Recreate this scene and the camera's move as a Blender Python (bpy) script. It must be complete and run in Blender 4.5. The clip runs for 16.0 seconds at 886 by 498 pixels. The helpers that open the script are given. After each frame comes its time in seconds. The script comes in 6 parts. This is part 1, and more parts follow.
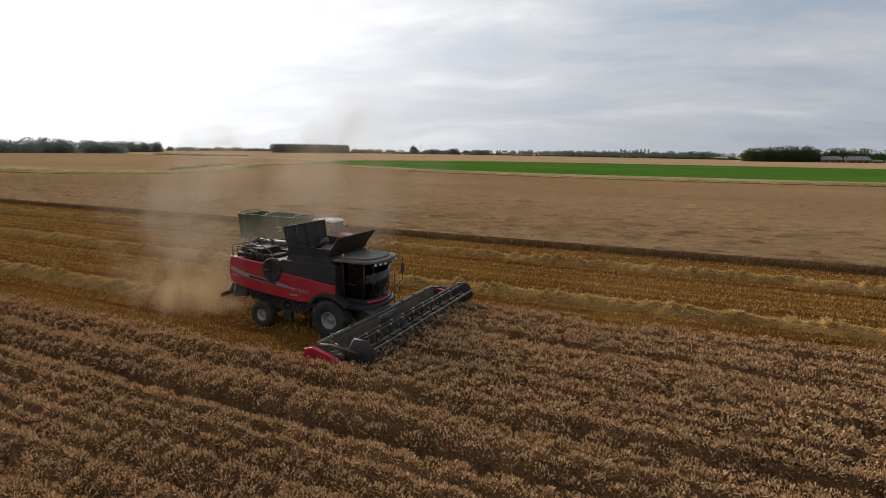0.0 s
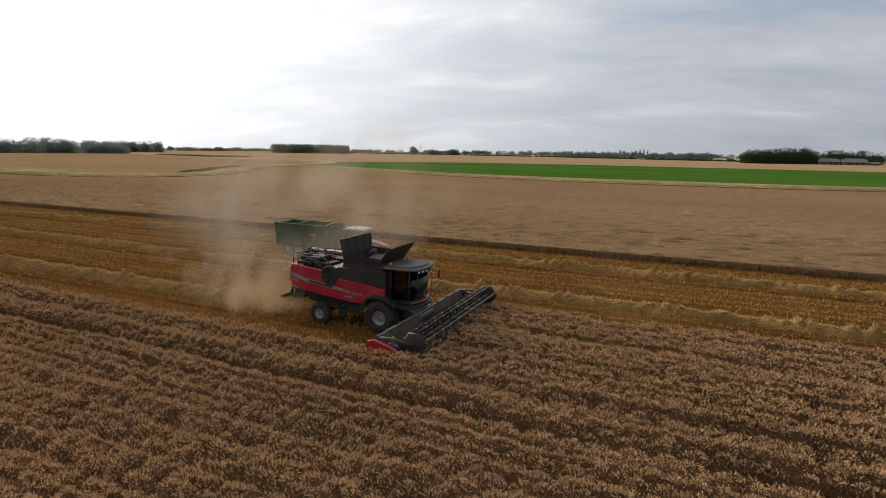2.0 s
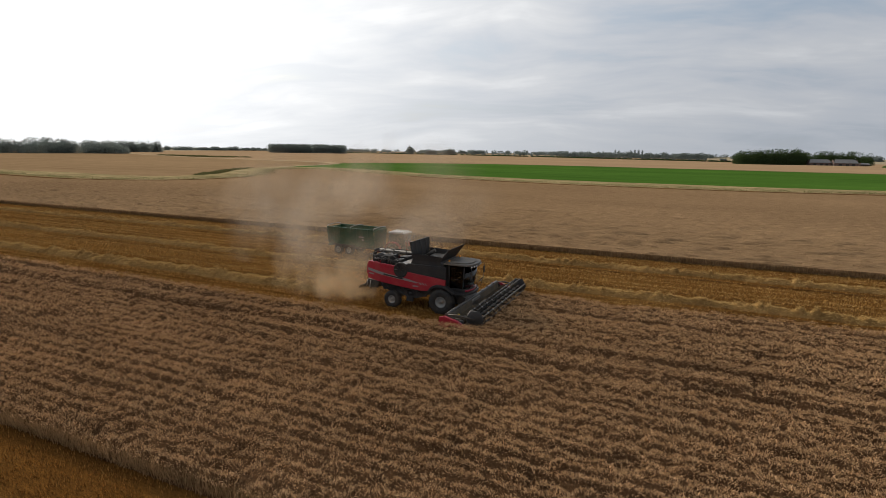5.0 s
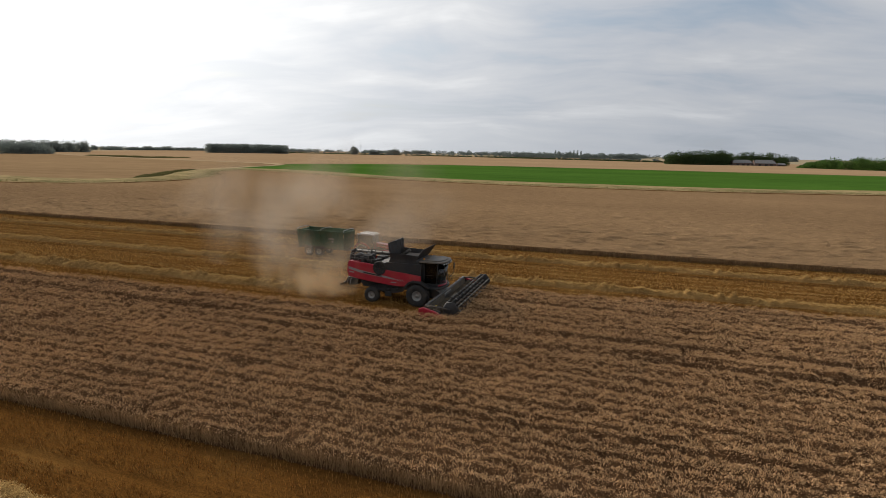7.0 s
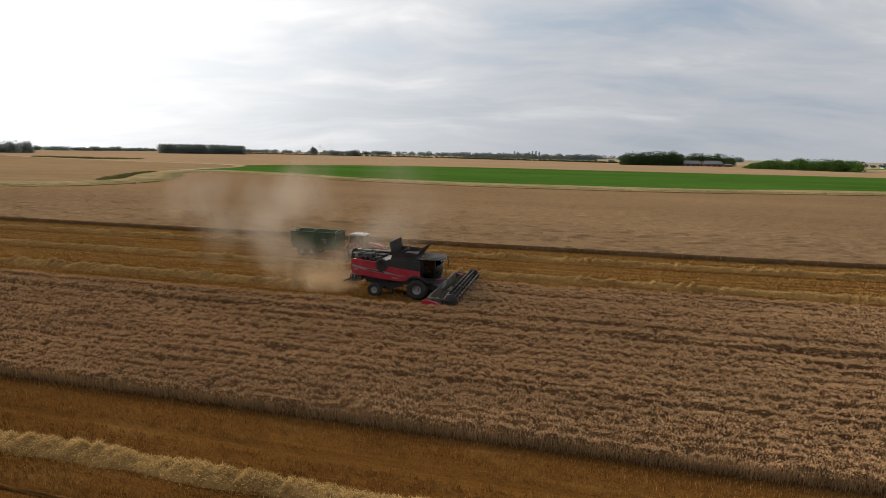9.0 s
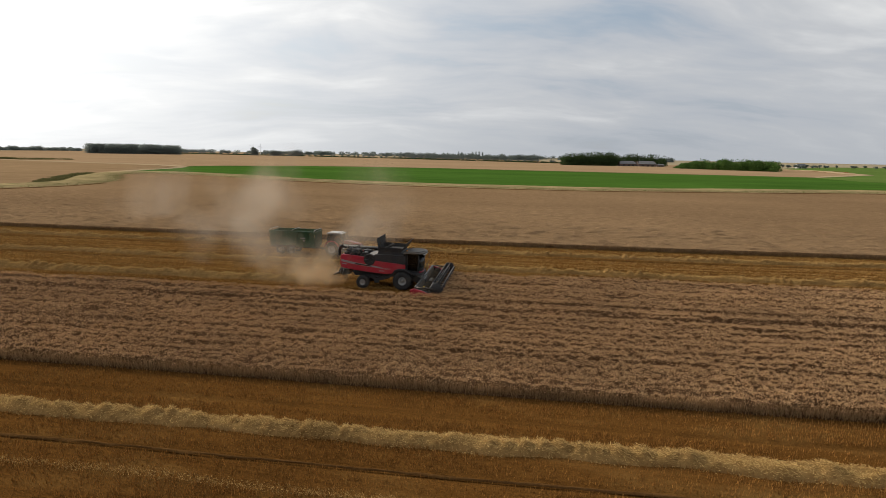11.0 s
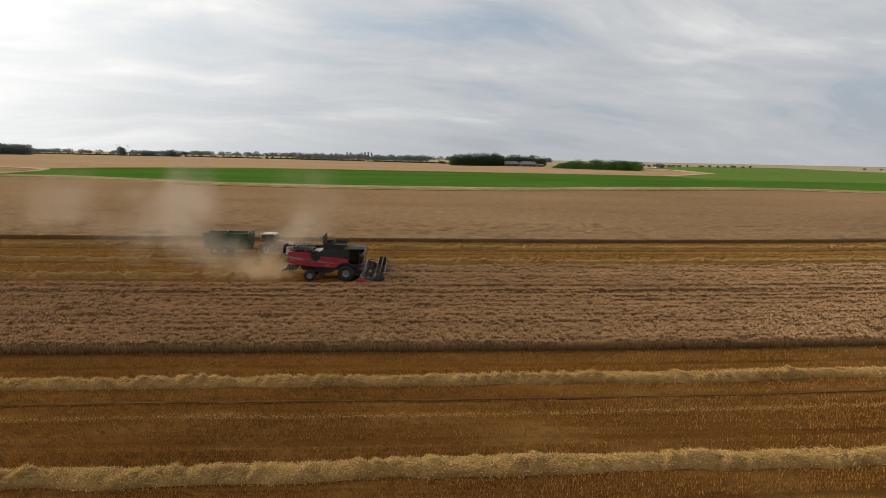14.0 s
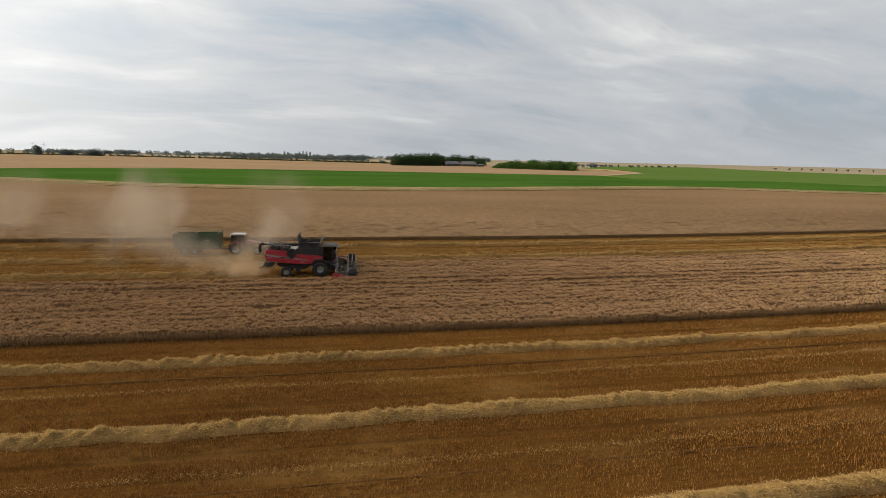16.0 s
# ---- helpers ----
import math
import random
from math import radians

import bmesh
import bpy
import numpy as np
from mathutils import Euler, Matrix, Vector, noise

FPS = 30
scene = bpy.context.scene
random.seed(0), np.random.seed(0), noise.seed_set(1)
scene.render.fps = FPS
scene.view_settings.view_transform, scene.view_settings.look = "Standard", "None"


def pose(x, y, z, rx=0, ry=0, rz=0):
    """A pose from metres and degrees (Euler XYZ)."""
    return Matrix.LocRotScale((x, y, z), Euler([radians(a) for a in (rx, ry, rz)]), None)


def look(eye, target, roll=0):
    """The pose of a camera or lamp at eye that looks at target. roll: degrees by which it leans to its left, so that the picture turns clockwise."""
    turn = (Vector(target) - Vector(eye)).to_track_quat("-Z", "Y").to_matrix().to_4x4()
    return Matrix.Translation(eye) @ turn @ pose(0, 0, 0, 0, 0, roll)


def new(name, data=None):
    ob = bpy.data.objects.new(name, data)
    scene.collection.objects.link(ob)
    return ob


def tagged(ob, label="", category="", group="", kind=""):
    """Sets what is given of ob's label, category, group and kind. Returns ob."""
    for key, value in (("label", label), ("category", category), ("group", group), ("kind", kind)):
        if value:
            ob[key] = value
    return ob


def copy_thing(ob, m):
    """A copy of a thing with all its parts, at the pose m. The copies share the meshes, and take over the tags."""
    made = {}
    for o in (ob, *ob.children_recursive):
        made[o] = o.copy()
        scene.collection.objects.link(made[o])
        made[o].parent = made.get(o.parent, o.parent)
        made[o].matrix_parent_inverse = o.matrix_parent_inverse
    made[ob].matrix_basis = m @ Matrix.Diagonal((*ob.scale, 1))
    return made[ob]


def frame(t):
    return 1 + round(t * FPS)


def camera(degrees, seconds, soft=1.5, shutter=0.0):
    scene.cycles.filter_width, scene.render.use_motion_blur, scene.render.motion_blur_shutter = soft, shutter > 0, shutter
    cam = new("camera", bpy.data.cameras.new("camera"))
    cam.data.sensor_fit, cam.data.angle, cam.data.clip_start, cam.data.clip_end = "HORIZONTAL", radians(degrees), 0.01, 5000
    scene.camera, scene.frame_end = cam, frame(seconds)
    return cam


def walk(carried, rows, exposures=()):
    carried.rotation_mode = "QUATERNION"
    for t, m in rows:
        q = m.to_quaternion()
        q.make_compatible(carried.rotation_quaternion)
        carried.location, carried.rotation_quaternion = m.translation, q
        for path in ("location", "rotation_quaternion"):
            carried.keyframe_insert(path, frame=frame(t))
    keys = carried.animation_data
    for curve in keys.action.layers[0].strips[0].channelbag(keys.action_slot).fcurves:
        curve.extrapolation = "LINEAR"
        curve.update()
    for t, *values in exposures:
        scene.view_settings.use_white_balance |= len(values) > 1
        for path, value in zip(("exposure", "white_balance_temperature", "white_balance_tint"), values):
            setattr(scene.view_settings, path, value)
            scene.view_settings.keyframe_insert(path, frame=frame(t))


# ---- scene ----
scene.cycles.transparent_max_bounces = 96
cam = camera(78.5, 16.0, soft=0.5)
METRES, EYE, TILT, LEAN, TURN = 46.0, 8.0, -10.2, -0.7, 25.0
DRIFT = 0.72  # the flight's sideways glide against the harvester, metres a second
ROWS = [
    (0.0, 0.0, 0.0, 0.0, 0.0, 0.0, -0.0),
    (0.5, -0.0001, -0.0167, 0.0023, -0.05, -0.01, -0.05),
    (1.0, -0.002, -0.0426, 0.0057, -0.05, -0.01, -0.08),
    (1.5, -0.0049, -0.0748, 0.0083, -0.09, -0.03, -0.09),
    (2.0, -0.0084, -0.1121, 0.0081, -0.11, 0.01, -0.14),
    (2.5, -0.0131, -0.1508, 0.007, -0.17, -0.01, -0.15),
    (3.0, -0.0179, -0.1889, 0.0065, -0.22, -0.03, -0.16),
    (3.5, -0.023, -0.2257, 0.0063, -0.2, -0.06, -0.18),
    (6.0, -0.05, -0.3802, 0.0037, -2.06, -0.07, 0.09),
    (6.5, -0.0553, -0.4058, 0.0024, -4.1, -0.07, 0.44),
    (7.0, -0.0628, -0.43, 0.0024, -6.37, -0.1, 0.83),
    (7.5, -0.0726, -0.4541, 0.0025, -7.33, -0.1, 0.98),
    (8.0, -0.0838, -0.4782, 0.001, -8.14, -0.1, 1.12),
    (10.5, -0.159, -0.6089, -0.0111, -14.91, -0.26, 2.24),
    (11.0, -0.1764, -0.6356, -0.014, -16.33, -0.32, 2.46),
    (11.5, -0.1937, -0.6621, -0.0173, -17.9, -0.38, 2.7),
    (12.0, -0.2114, -0.6882, -0.019, -19.61, -0.48, 2.97),
    (12.5, -0.2294, -0.7141, -0.021, -21.47, -0.57, 3.25),
    (13.0, -0.2482, -0.7391, -0.0244, -23.9, -0.72, 3.62),
    (13.5, -0.2679, -0.7647, -0.0249, -26.22, -0.87, 4.02),
    (14.0, -0.2888, -0.7918, -0.0244, -27.84, -0.99, 4.28),
    (14.5, -0.3105, -0.8173, -0.0264, -29.46, -1.11, 4.49),
    (15.0, -0.3327, -0.8416, -0.0289, -31.43, -1.28, 4.76),
    (15.5, -0.356, -0.8658, -0.0304, -33.38, -1.45, 5.02),
    (16.0, -0.3798, -0.8914, -0.0285, -34.11, -1.55, 5.1),
]
walk(cam, [(t, pose(DRIFT * (8 - t), 0, EYE, TILT, LEAN, TURN)
            @ pose(METRES * x, METRES * y, METRES * z, 90 + pitch, roll, yaw))
           for t, x, y, z, yaw, pitch, roll in ROWS], exposures=[(0.0, 0.0, 6550, 10), (6.0, -0.01, 6600, 9.5), (8.0, 0.04, 6620, 9.5), (11.0, 0.09, 6720, 9), (16.0, 0.14, 6840, 8.5)])

# ---- sky and sun ----
SUN_AZ, SUN_EL = radians(68), radians(24)   # to the left of +y, above the horizon
SUN_DIR = Vector((-math.sin(SUN_AZ) * math.cos(SUN_EL), math.cos(SUN_AZ) * math.cos(SUN_EL), math.sin(SUN_EL)))


class Nodes:
    """A short way to write node trees."""

    def __init__(self, tree):
        self.tree = tree
        tree.nodes.clear()

    def add(self, kind, out=0, inputs=None, **attrs):
        n = self.tree.nodes.new(kind)
        for key, value in attrs.items():
            setattr(n, key, value)
        for key, value in (inputs or {}).items():
            if isinstance(value, bpy.types.NodeSocket):
                self.tree.links.new(value, n.inputs[key])
            else:
                n.inputs[key].default_value = value
        return n if out is None else n.outputs[out]

    def math(self, op, a, b=0.0, c=0.0, clamp=False):
        return self.add("ShaderNodeMath", operation=op, use_clamp=clamp, inputs={0: a, 1: b, 2: c})

    def vec(self, op, a, b=(0, 0, 0)):
        return self.add("ShaderNodeVectorMath", operation=op, inputs={0: a, 1: b})

    def ramp(self, fac, *stops):
        n = self.add("ShaderNodeValToRGB", None, {"Fac": fac})
        e = n.color_ramp.elements
        while len(e) < len(stops):
            e.new(0.5)
        for el, (p, c) in zip(e, stops):
            el.position, el.color = p, (*c, 1) if len(c) == 3 else c
        return n.outputs["Color"]

    def mix(self, fac, a, b, blend="MIX"):
        n = self.add("ShaderNodeMix", None, data_type="RGBA", blend_type=blend)
        for sock, value in ((n.inputs[0], fac), (n.inputs[6], a), (n.inputs[7], b)):
            if isinstance(value, bpy.types.NodeSocket):
                self.tree.links.new(value, sock)
            else:
                sock.default_value = (*value, 1) if isinstance(value, tuple) and len(value) == 3 else value
        return n.outputs[2]

    def noise(self, vector, scale, detail=4.0, rough=0.55, out=0):
        return self.add("ShaderNodeTexNoise", out, {"Vector": vector, "Scale": scale, "Detail": detail, "Roughness": rough})

    def scaled(self, vector, sx, sy, sz):
        return self.vec("MULTIPLY", vector, (sx, sy, sz))


def make_world():
    world = bpy.data.worlds.new("sky")
    scene.world = world
    world.use_nodes = True
    n = Nodes(world.node_tree)
    way = n.vec("NORMALIZE", n.add("ShaderNodeTexCoord", 0))
    sky = n.add("ShaderNodeTexSky", sky_type="NISHITA", sun_disc=False, sun_elevation=SUN_EL, sun_rotation=-SUN_AZ,
                air_density=1.2, dust_density=2.5)
    xyz = n.add("ShaderNodeSeparateXYZ", None, {0: way})
    up = n.math("MAXIMUM", xyz.outputs[2], 0.0)
    # cloud sheet: the way projected on a high plane
    over = n.math("ADD", up, 0.22)
    flat = n.add("ShaderNodeCombineXYZ", inputs={0: n.math("DIVIDE", xyz.outputs[0], over), 1: n.math("DIVIDE", xyz.outputs[1], over), 2: 0.0})
    turned = n.add("ShaderNodeVectorRotate", inputs={"Vector": flat, "Angle": radians(-12)})
    drift = n.add("ShaderNodeVectorMath", inputs={0: turned, 1: n.scaled(n.noise(turned, 0.8, 2, 0.5, 1), 0.7, 0.7, 0)}, operation="ADD")
    broad = n.noise(n.scaled(drift, 0.75, 1.5, 1), 1.0, 5, 0.55)
    fine = n.noise(n.scaled(drift, 1.6, 4.2, 1), 1.3, 6, 0.62)
    lump = n.math("ADD", n.math("MULTIPLY", broad, 0.83), n.math("MULTIPLY", fine, 0.17))
    cloud = n.ramp(lump, (0.37, (0.29, 0.39, 0.53)), (0.45, (0.43, 0.475, 0.55)), (0.55, (0.54, 0.565, 0.61)), (0.66, (0.76, 0.775, 0.80)))
    gap = n.math("MULTIPLY", n.math("SUBTRACT", 0.455, lump), 5.5, clamp=True)
    veil = n.mix(n.math("MULTIPLY", gap, 0.6), cloud, n.mix(1.0, sky, (0.10, 0.10, 0.10), "MULTIPLY"))
    # towards the horizon the sheet fades into even grey
    low = n.math("POWER", n.math("SUBTRACT", 1.0, up), 5.5)
    veil = n.mix(n.math("MULTIPLY", low, 0.88), veil, (0.405, 0.435, 0.485))
    # the sun behind the thin sheet
    near = n.math("MAXIMUM", n.add("ShaderNodeVectorMath", 1, {0: way, 1: SUN_DIR}, operation="DOT_PRODUCT"), 0.0)
    glow = n.math("ADD", n.math("MULTIPLY", n.math("POWER", near, 3.0), 0.78),
                  n.math("ADD", n.math("MULTIPLY", n.math("POWER", near, 22.0), 1.0), n.math("MULTIPLY", n.math("POWER", near, 120.0), 3.0)))
    lit = n.math("MULTIPLY", glow, n.math("ADD", 0.55, n.math("MULTIPLY", lump, 0.9)))
    light = n.mix(1.0, veil, n.add("ShaderNodeCombineColor", inputs={0: lit, 1: n.math("MULTIPLY", lit, 0.985), 2: n.math("MULTIPLY", lit, 0.95)}), "ADD")
    back = n.add("ShaderNodeBackground", inputs={"Color": light, "Strength": 1.0})
    n.add("ShaderNodeOutputWorld", None, {"Surface": back})


make_world()
sun = new("sun", bpy.data.lights.new("sun", "SUN"))
sun.data.energy, sun.data.angle, sun.data.color = 3.4, radians(5), (1.0, 0.90, 0.76)
sun.matrix_world = look(SUN_DIR * 100, (0, 0, 0))

# ---- materials ----
def material(name):
    m = bpy.data.materials.new(name)
    m.use_nodes = True
    return m, Nodes(m.node_tree)


def finish(n, shader):
    n.add("ShaderNodeOutputMaterial", None, {"Surface": shader})


def surface(name, colours, scale=2.0, stretch=(1, 1, 1), rough=0.6, metal=0.0, bump=0.1, fine=30.0, dirt=None, dirt_scale=1.5, dirt_amount=0.4, random_tone=0.0, coat=0.0):
    """A painted or natural surface: two colours in broad patches, fine grain, dust or dirt in patches, bump."""
    m, n = material(name)
    at = n.scaled(n.add("ShaderNodeTexCoord", 3), *stretch)
    broad = n.noise(at, scale, 5, 0.6)
    grain = n.noise(at, scale * fine, 3, 0.6)
    colour = n.ramp(n.math("ADD", n.math("MULTIPLY", broad, 0.7), n.math("MULTIPLY", grain, 0.3)), (0.32, colours[0]), (0.68, colours[1]))
    r = n.math("ADD", rough - 0.08, n.math("MULTIPLY", broad, 0.16))
    if dirt:
        d = n.math("MULTIPLY", n.ramp(n.noise(n.add("ShaderNodeTexCoord", 3), dirt_scale, 6, 0.7), (0.42, (0, 0, 0)), (0.66, (1, 1, 1))), dirt_amount)
        colour = n.mix(d, colour, dirt)
        r = n.math("ADD", r, n.math("MULTIPLY", d, 0.3), clamp=True)
    if random_tone:
        tone = n.math("ADD", 1.0 - random_tone / 2, n.math("MULTIPLY", n.add("ShaderNodeObjectInfo", 5), random_tone))
        colour = n.mix(1.0, colour, n.add("ShaderNodeCombineColor", inputs={0: tone, 1: tone, 2: tone}), "MULTIPLY")
    normal = n.add("ShaderNodeBump", inputs={"Strength": bump, "Distance": 0.02, "Height": grain})
    finish(n, n.add("ShaderNodeBsdfPrincipled", inputs={"Base Color": colour, "Roughness": r, "Metallic": metal, "Normal": normal, "Coat Weight": coat}))
    return m


def straws(name, dark, light, through_light=0.25, patch=0.12, tints=None):
    """Loose blades, ears and leaves: each its own tone, some light passing through, broad patches over the field."""
    m, n = material(name)
    own = n.add("ShaderNodeNewGeometry", 8)
    place = n.add("ShaderNodeNewGeometry", 0)
    broad = n.noise(n.scaled(place, 0.10, 0.25, 0.2), 1.0, 4, 0.6)
    f = n.math("ADD", n.math("MULTIPLY", own, 0.75), n.math("MULTIPLY", broad, 0.4), clamp=True)
    colour = n.ramp(f, (0.08, dark), (0.95, light))
    if tints:
        odd = n.math("GREATER_THAN", n.noise(n.scaled(place, 0.5, 0.9, 0.5), 1.0, 3, 0.6), 1.0 - patch * 3)
        colour = n.mix(n.math("MULTIPLY", odd, 0.55), colour, tints)
    a = n.add("ShaderNodeBsdfDiffuse", inputs={"Color": colour, "Roughness": 0.5})
    b = n.add("ShaderNodeBsdfTranslucent", inputs={"Color": colour})
    finish(n, n.add("ShaderNodeMixShader", inputs={0: through_light, 1: a, 2: b}))
    return m


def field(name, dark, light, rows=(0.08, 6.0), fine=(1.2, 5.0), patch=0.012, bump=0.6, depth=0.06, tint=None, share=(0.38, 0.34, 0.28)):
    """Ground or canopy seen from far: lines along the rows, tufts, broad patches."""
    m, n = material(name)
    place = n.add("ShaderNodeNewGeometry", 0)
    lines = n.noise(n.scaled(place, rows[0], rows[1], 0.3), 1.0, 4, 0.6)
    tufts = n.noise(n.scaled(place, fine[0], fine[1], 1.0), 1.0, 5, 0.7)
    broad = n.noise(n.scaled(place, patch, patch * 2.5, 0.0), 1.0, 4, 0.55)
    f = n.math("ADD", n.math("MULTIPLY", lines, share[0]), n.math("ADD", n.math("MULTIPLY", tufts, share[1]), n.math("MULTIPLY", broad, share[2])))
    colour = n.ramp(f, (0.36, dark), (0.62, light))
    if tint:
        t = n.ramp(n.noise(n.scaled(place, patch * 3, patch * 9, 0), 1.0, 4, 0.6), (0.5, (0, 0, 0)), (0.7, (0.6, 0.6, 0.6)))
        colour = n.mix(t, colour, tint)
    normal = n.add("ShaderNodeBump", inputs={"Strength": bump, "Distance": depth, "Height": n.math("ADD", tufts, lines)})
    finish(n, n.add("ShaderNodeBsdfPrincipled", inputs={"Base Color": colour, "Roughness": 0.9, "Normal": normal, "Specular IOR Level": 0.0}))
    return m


EARS = straws("wheat_ears", (0.118, 0.062, 0.031), (0.75, 0.490, 0.260), 0.02, 0.08, tints=(0.30, 0.18, 0.10))
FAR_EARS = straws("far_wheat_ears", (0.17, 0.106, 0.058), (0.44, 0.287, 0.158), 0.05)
# shade in the gaps between ears, put into the colour of the sheet below
CANOPY_SHADE = field("canopy_shade_paint", (0.030, 0.015, 0.007), (0.165, 0.092, 0.046), (0.5, 3.0), (14, 19), 0.05, 1.0, 0.12, share=(0.2, 0.6, 0.2))
# self-shading among the ears is averaged into this darker base colour
SHADED_FAR_WHEAT = field("far_wheat", (0.128, 0.078, 0.041), (0.292, 0.187, 0.101), (0.5, 1.7), (1.8, 4.2), 0.008, 1.0, 0.25)
STALKS = straws("wheat_stalks", (0.19, 0.112, 0.055), (0.44, 0.28, 0.14), 0.4)
STUBBLE_GROUND = field("stubble_ground", (0.036, 0.0145, 0.004), (0.170, 0.076, 0.018), (0.12, 5.5), (11.0, 15.0), 0.03, 1.0, 0.06, tint=(0.20, 0.11, 0.034), share=(0.2, 0.55, 0.25))
STUBBLE = straws("stubble_stems", (0.085, 0.034, 0.009), (0.42, 0.205, 0.057), 0.04, tints=(0.36, 0.21, 0.065))
FRESH_STUBBLE = straws("fresh_stubble_stems", (0.14, 0.073, 0.020), (0.50, 0.285, 0.090), 0.08)
STRAW = straws("loose_straw", (0.19, 0.112, 0.038), (0.64, 0.425, 0.165), 0.12)
STRAW_BED = field("straw_bed", (0.13, 0.070, 0.022), (0.36, 0.215, 0.080), (1.5, 2.5), (8, 9), 0.2, 1.0, 0.06)
GREEN = field("green_crop", (0.028, 0.068, 0.011), (0.066, 0.134, 0.022), (0.02, 0.25), (0.3, 0.8), 0.005, 0.5, 0.1, share=(0.4, 0.2, 0.4))
PALE_GREEN = field("pale_green_crop", (0.068, 0.112, 0.024), (0.112, 0.165, 0.042), (0.01, 0.1), (0.1, 0.3), 0.004, 0.3, 0.1)
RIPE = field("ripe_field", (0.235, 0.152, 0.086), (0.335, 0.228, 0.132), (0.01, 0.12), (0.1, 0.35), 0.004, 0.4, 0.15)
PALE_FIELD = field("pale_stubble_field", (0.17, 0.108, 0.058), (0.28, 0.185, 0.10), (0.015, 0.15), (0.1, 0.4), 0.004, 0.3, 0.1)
TRACK = field("farm_track", (0.29, 0.21, 0.125), (0.40, 0.30, 0.185), (0.02, 0.3), (0.2, 0.6), 0.01, 0.3, 0.05)
# horizon haze is put into this pale field colour
HAZE_PALE_LAND = field("haze_pale_farmland", (0.22, 0.185, 0.125), (0.33, 0.27, 0.175), (0.002, 0.02), (0.02, 0.05), 0.002, 0.2, 0.1)
BARE_SOIL = field("bare_soil", (0.052, 0.024, 0.008), (0.140, 0.070, 0.023), (0.5, 4.0), (6, 10), 0.1, 1.0, 0.06)
VERGE = straws("verge_grass", (0.11, 0.10, 0.042), (0.36, 0.285, 0.14), 0.15, 0.18, tints=(0.10, 0.135, 0.035))
WEEDS = straws("verge_weeds", (0.085, 0.085, 0.034), (0.20, 0.18, 0.075), 0.15)
VERGE_BED = field("verge_bed", (0.13, 0.105, 0.05), (0.36, 0.27, 0.14), (0.1, 0.4), (0.25, 0.5), 0.03, 0.8, 0.2, tint=(0.11, 0.125, 0.042))
LEAVES = straws("tree_leaves", (0.030, 0.050, 0.022), (0.075, 0.108, 0.042), 0.3)
# distance haze is put into this colour: paler and greyer than near foliage
HAZE_TINTED_LEAVES = straws("haze_tinted_leaves", (0.13, 0.155, 0.145), (0.18, 0.205, 0.185), 0.42)
BUSH = straws("young_trees_leaves", (0.050, 0.100, 0.022), (0.095, 0.16, 0.040), 0.25)
BARK = surface("bark", ((0.06, 0.045, 0.03), (0.12, 0.09, 0.06)), 3.0, rough=0.9)


def dust_material(name, cover, dark, light, size):
    """Thin puffs of dust in the air: soft towards their rims, with wisps, each letting most of the view through."""
    m, n = material(name)
    own = n.add("ShaderNodeNewGeometry", 8)
    colour = n.ramp(own, (0.1, dark), (0.9, light))
    off = n.vec("SUBTRACT", n.add("ShaderNodeTexCoord", 2), (0.5, 0.5, 0.0))
    far = n.math("MULTIPLY", n.add("ShaderNodeVectorMath", 1, {0: off}, operation="LENGTH"), 2.16)
    soft = n.math("POWER", n.math("SUBTRACT", 1.0, n.math("MULTIPLY", far, far), clamp=True), 1.6)
    wisp = n.ramp(n.noise(n.scaled(n.add("ShaderNodeNewGeometry", 0), 1.0, 1.0, 0.6), size, 4, 0.6), (0.30, (0.40, 0.40, 0.40)), (0.70, (1, 1, 1)))
    a = n.add("ShaderNodeBsdfDiffuse", inputs={"Color": colour})
    b = n.add("ShaderNodeBsdfTranslucent", inputs={"Color": colour})
    puff = n.add("ShaderNodeMixShader", inputs={0: 0.5, 1: a, 2: b})
    share = n.math("MULTIPLY", n.math("MULTIPLY", soft, wisp), cover)
    finish(n, n.add("ShaderNodeMixShader", inputs={0: share, 1: n.add("ShaderNodeBsdfTransparent"), 2: puff}))
    return m


DUST = dust_material("chaff_dust", 0.11, (0.66, 0.48, 0.28), (0.76, 0.57, 0.36), 1.1)
HAZE = dust_material("fine_dust", 0.11, (0.70, 0.57, 0.43), (0.78, 0.65, 0.50), 0.35)

# ---- building helpers ----
rng = np.random.default_rng(7)


def bend(x):
    """The rows run along x and curve gently away at the far end."""
    c = np.clip(x, 0, 110)
    return 0.016 * x + 0.0006 * c * c + np.maximum(x - 110, 0) * 0.132


def low(y):
    """Height of the ground, which falls a little towards the tractor."""
    return -0.006 * np.clip(y - 2, 0, 40)


def hash_grid(ix, iy, seed):
    h = (ix.astype(np.int64) * 374761393 + iy.astype(np.int64) * 668265263 + seed * 1442695041) & 0x7FFFFFFF
    h = ((h ^ (h >> 13)) * 1274126177) & 0x7FFFFFFF
    return ((h ^ (h >> 16)) & 0xFFFF) / 65535.0


def wave(x, y, size, seed):
    """Smooth value noise, 0 to 1."""
    u, v = x / size, y / size
    ix, iy = np.floor(u), np.floor(v)
    fx, fy = u - ix, v - iy
    fx, fy = fx * fx * (3 - 2 * fx), fy * fy * (3 - 2 * fy)
    a, b = hash_grid(ix, iy, seed), hash_grid(ix + 1, iy, seed)
    c, d = hash_grid(ix, iy + 1, seed), hash_grid(ix + 1, iy + 1, seed)
    return (a + (b - a) * fx) * (1 - fy) + (c + (d - c) * fx) * fy


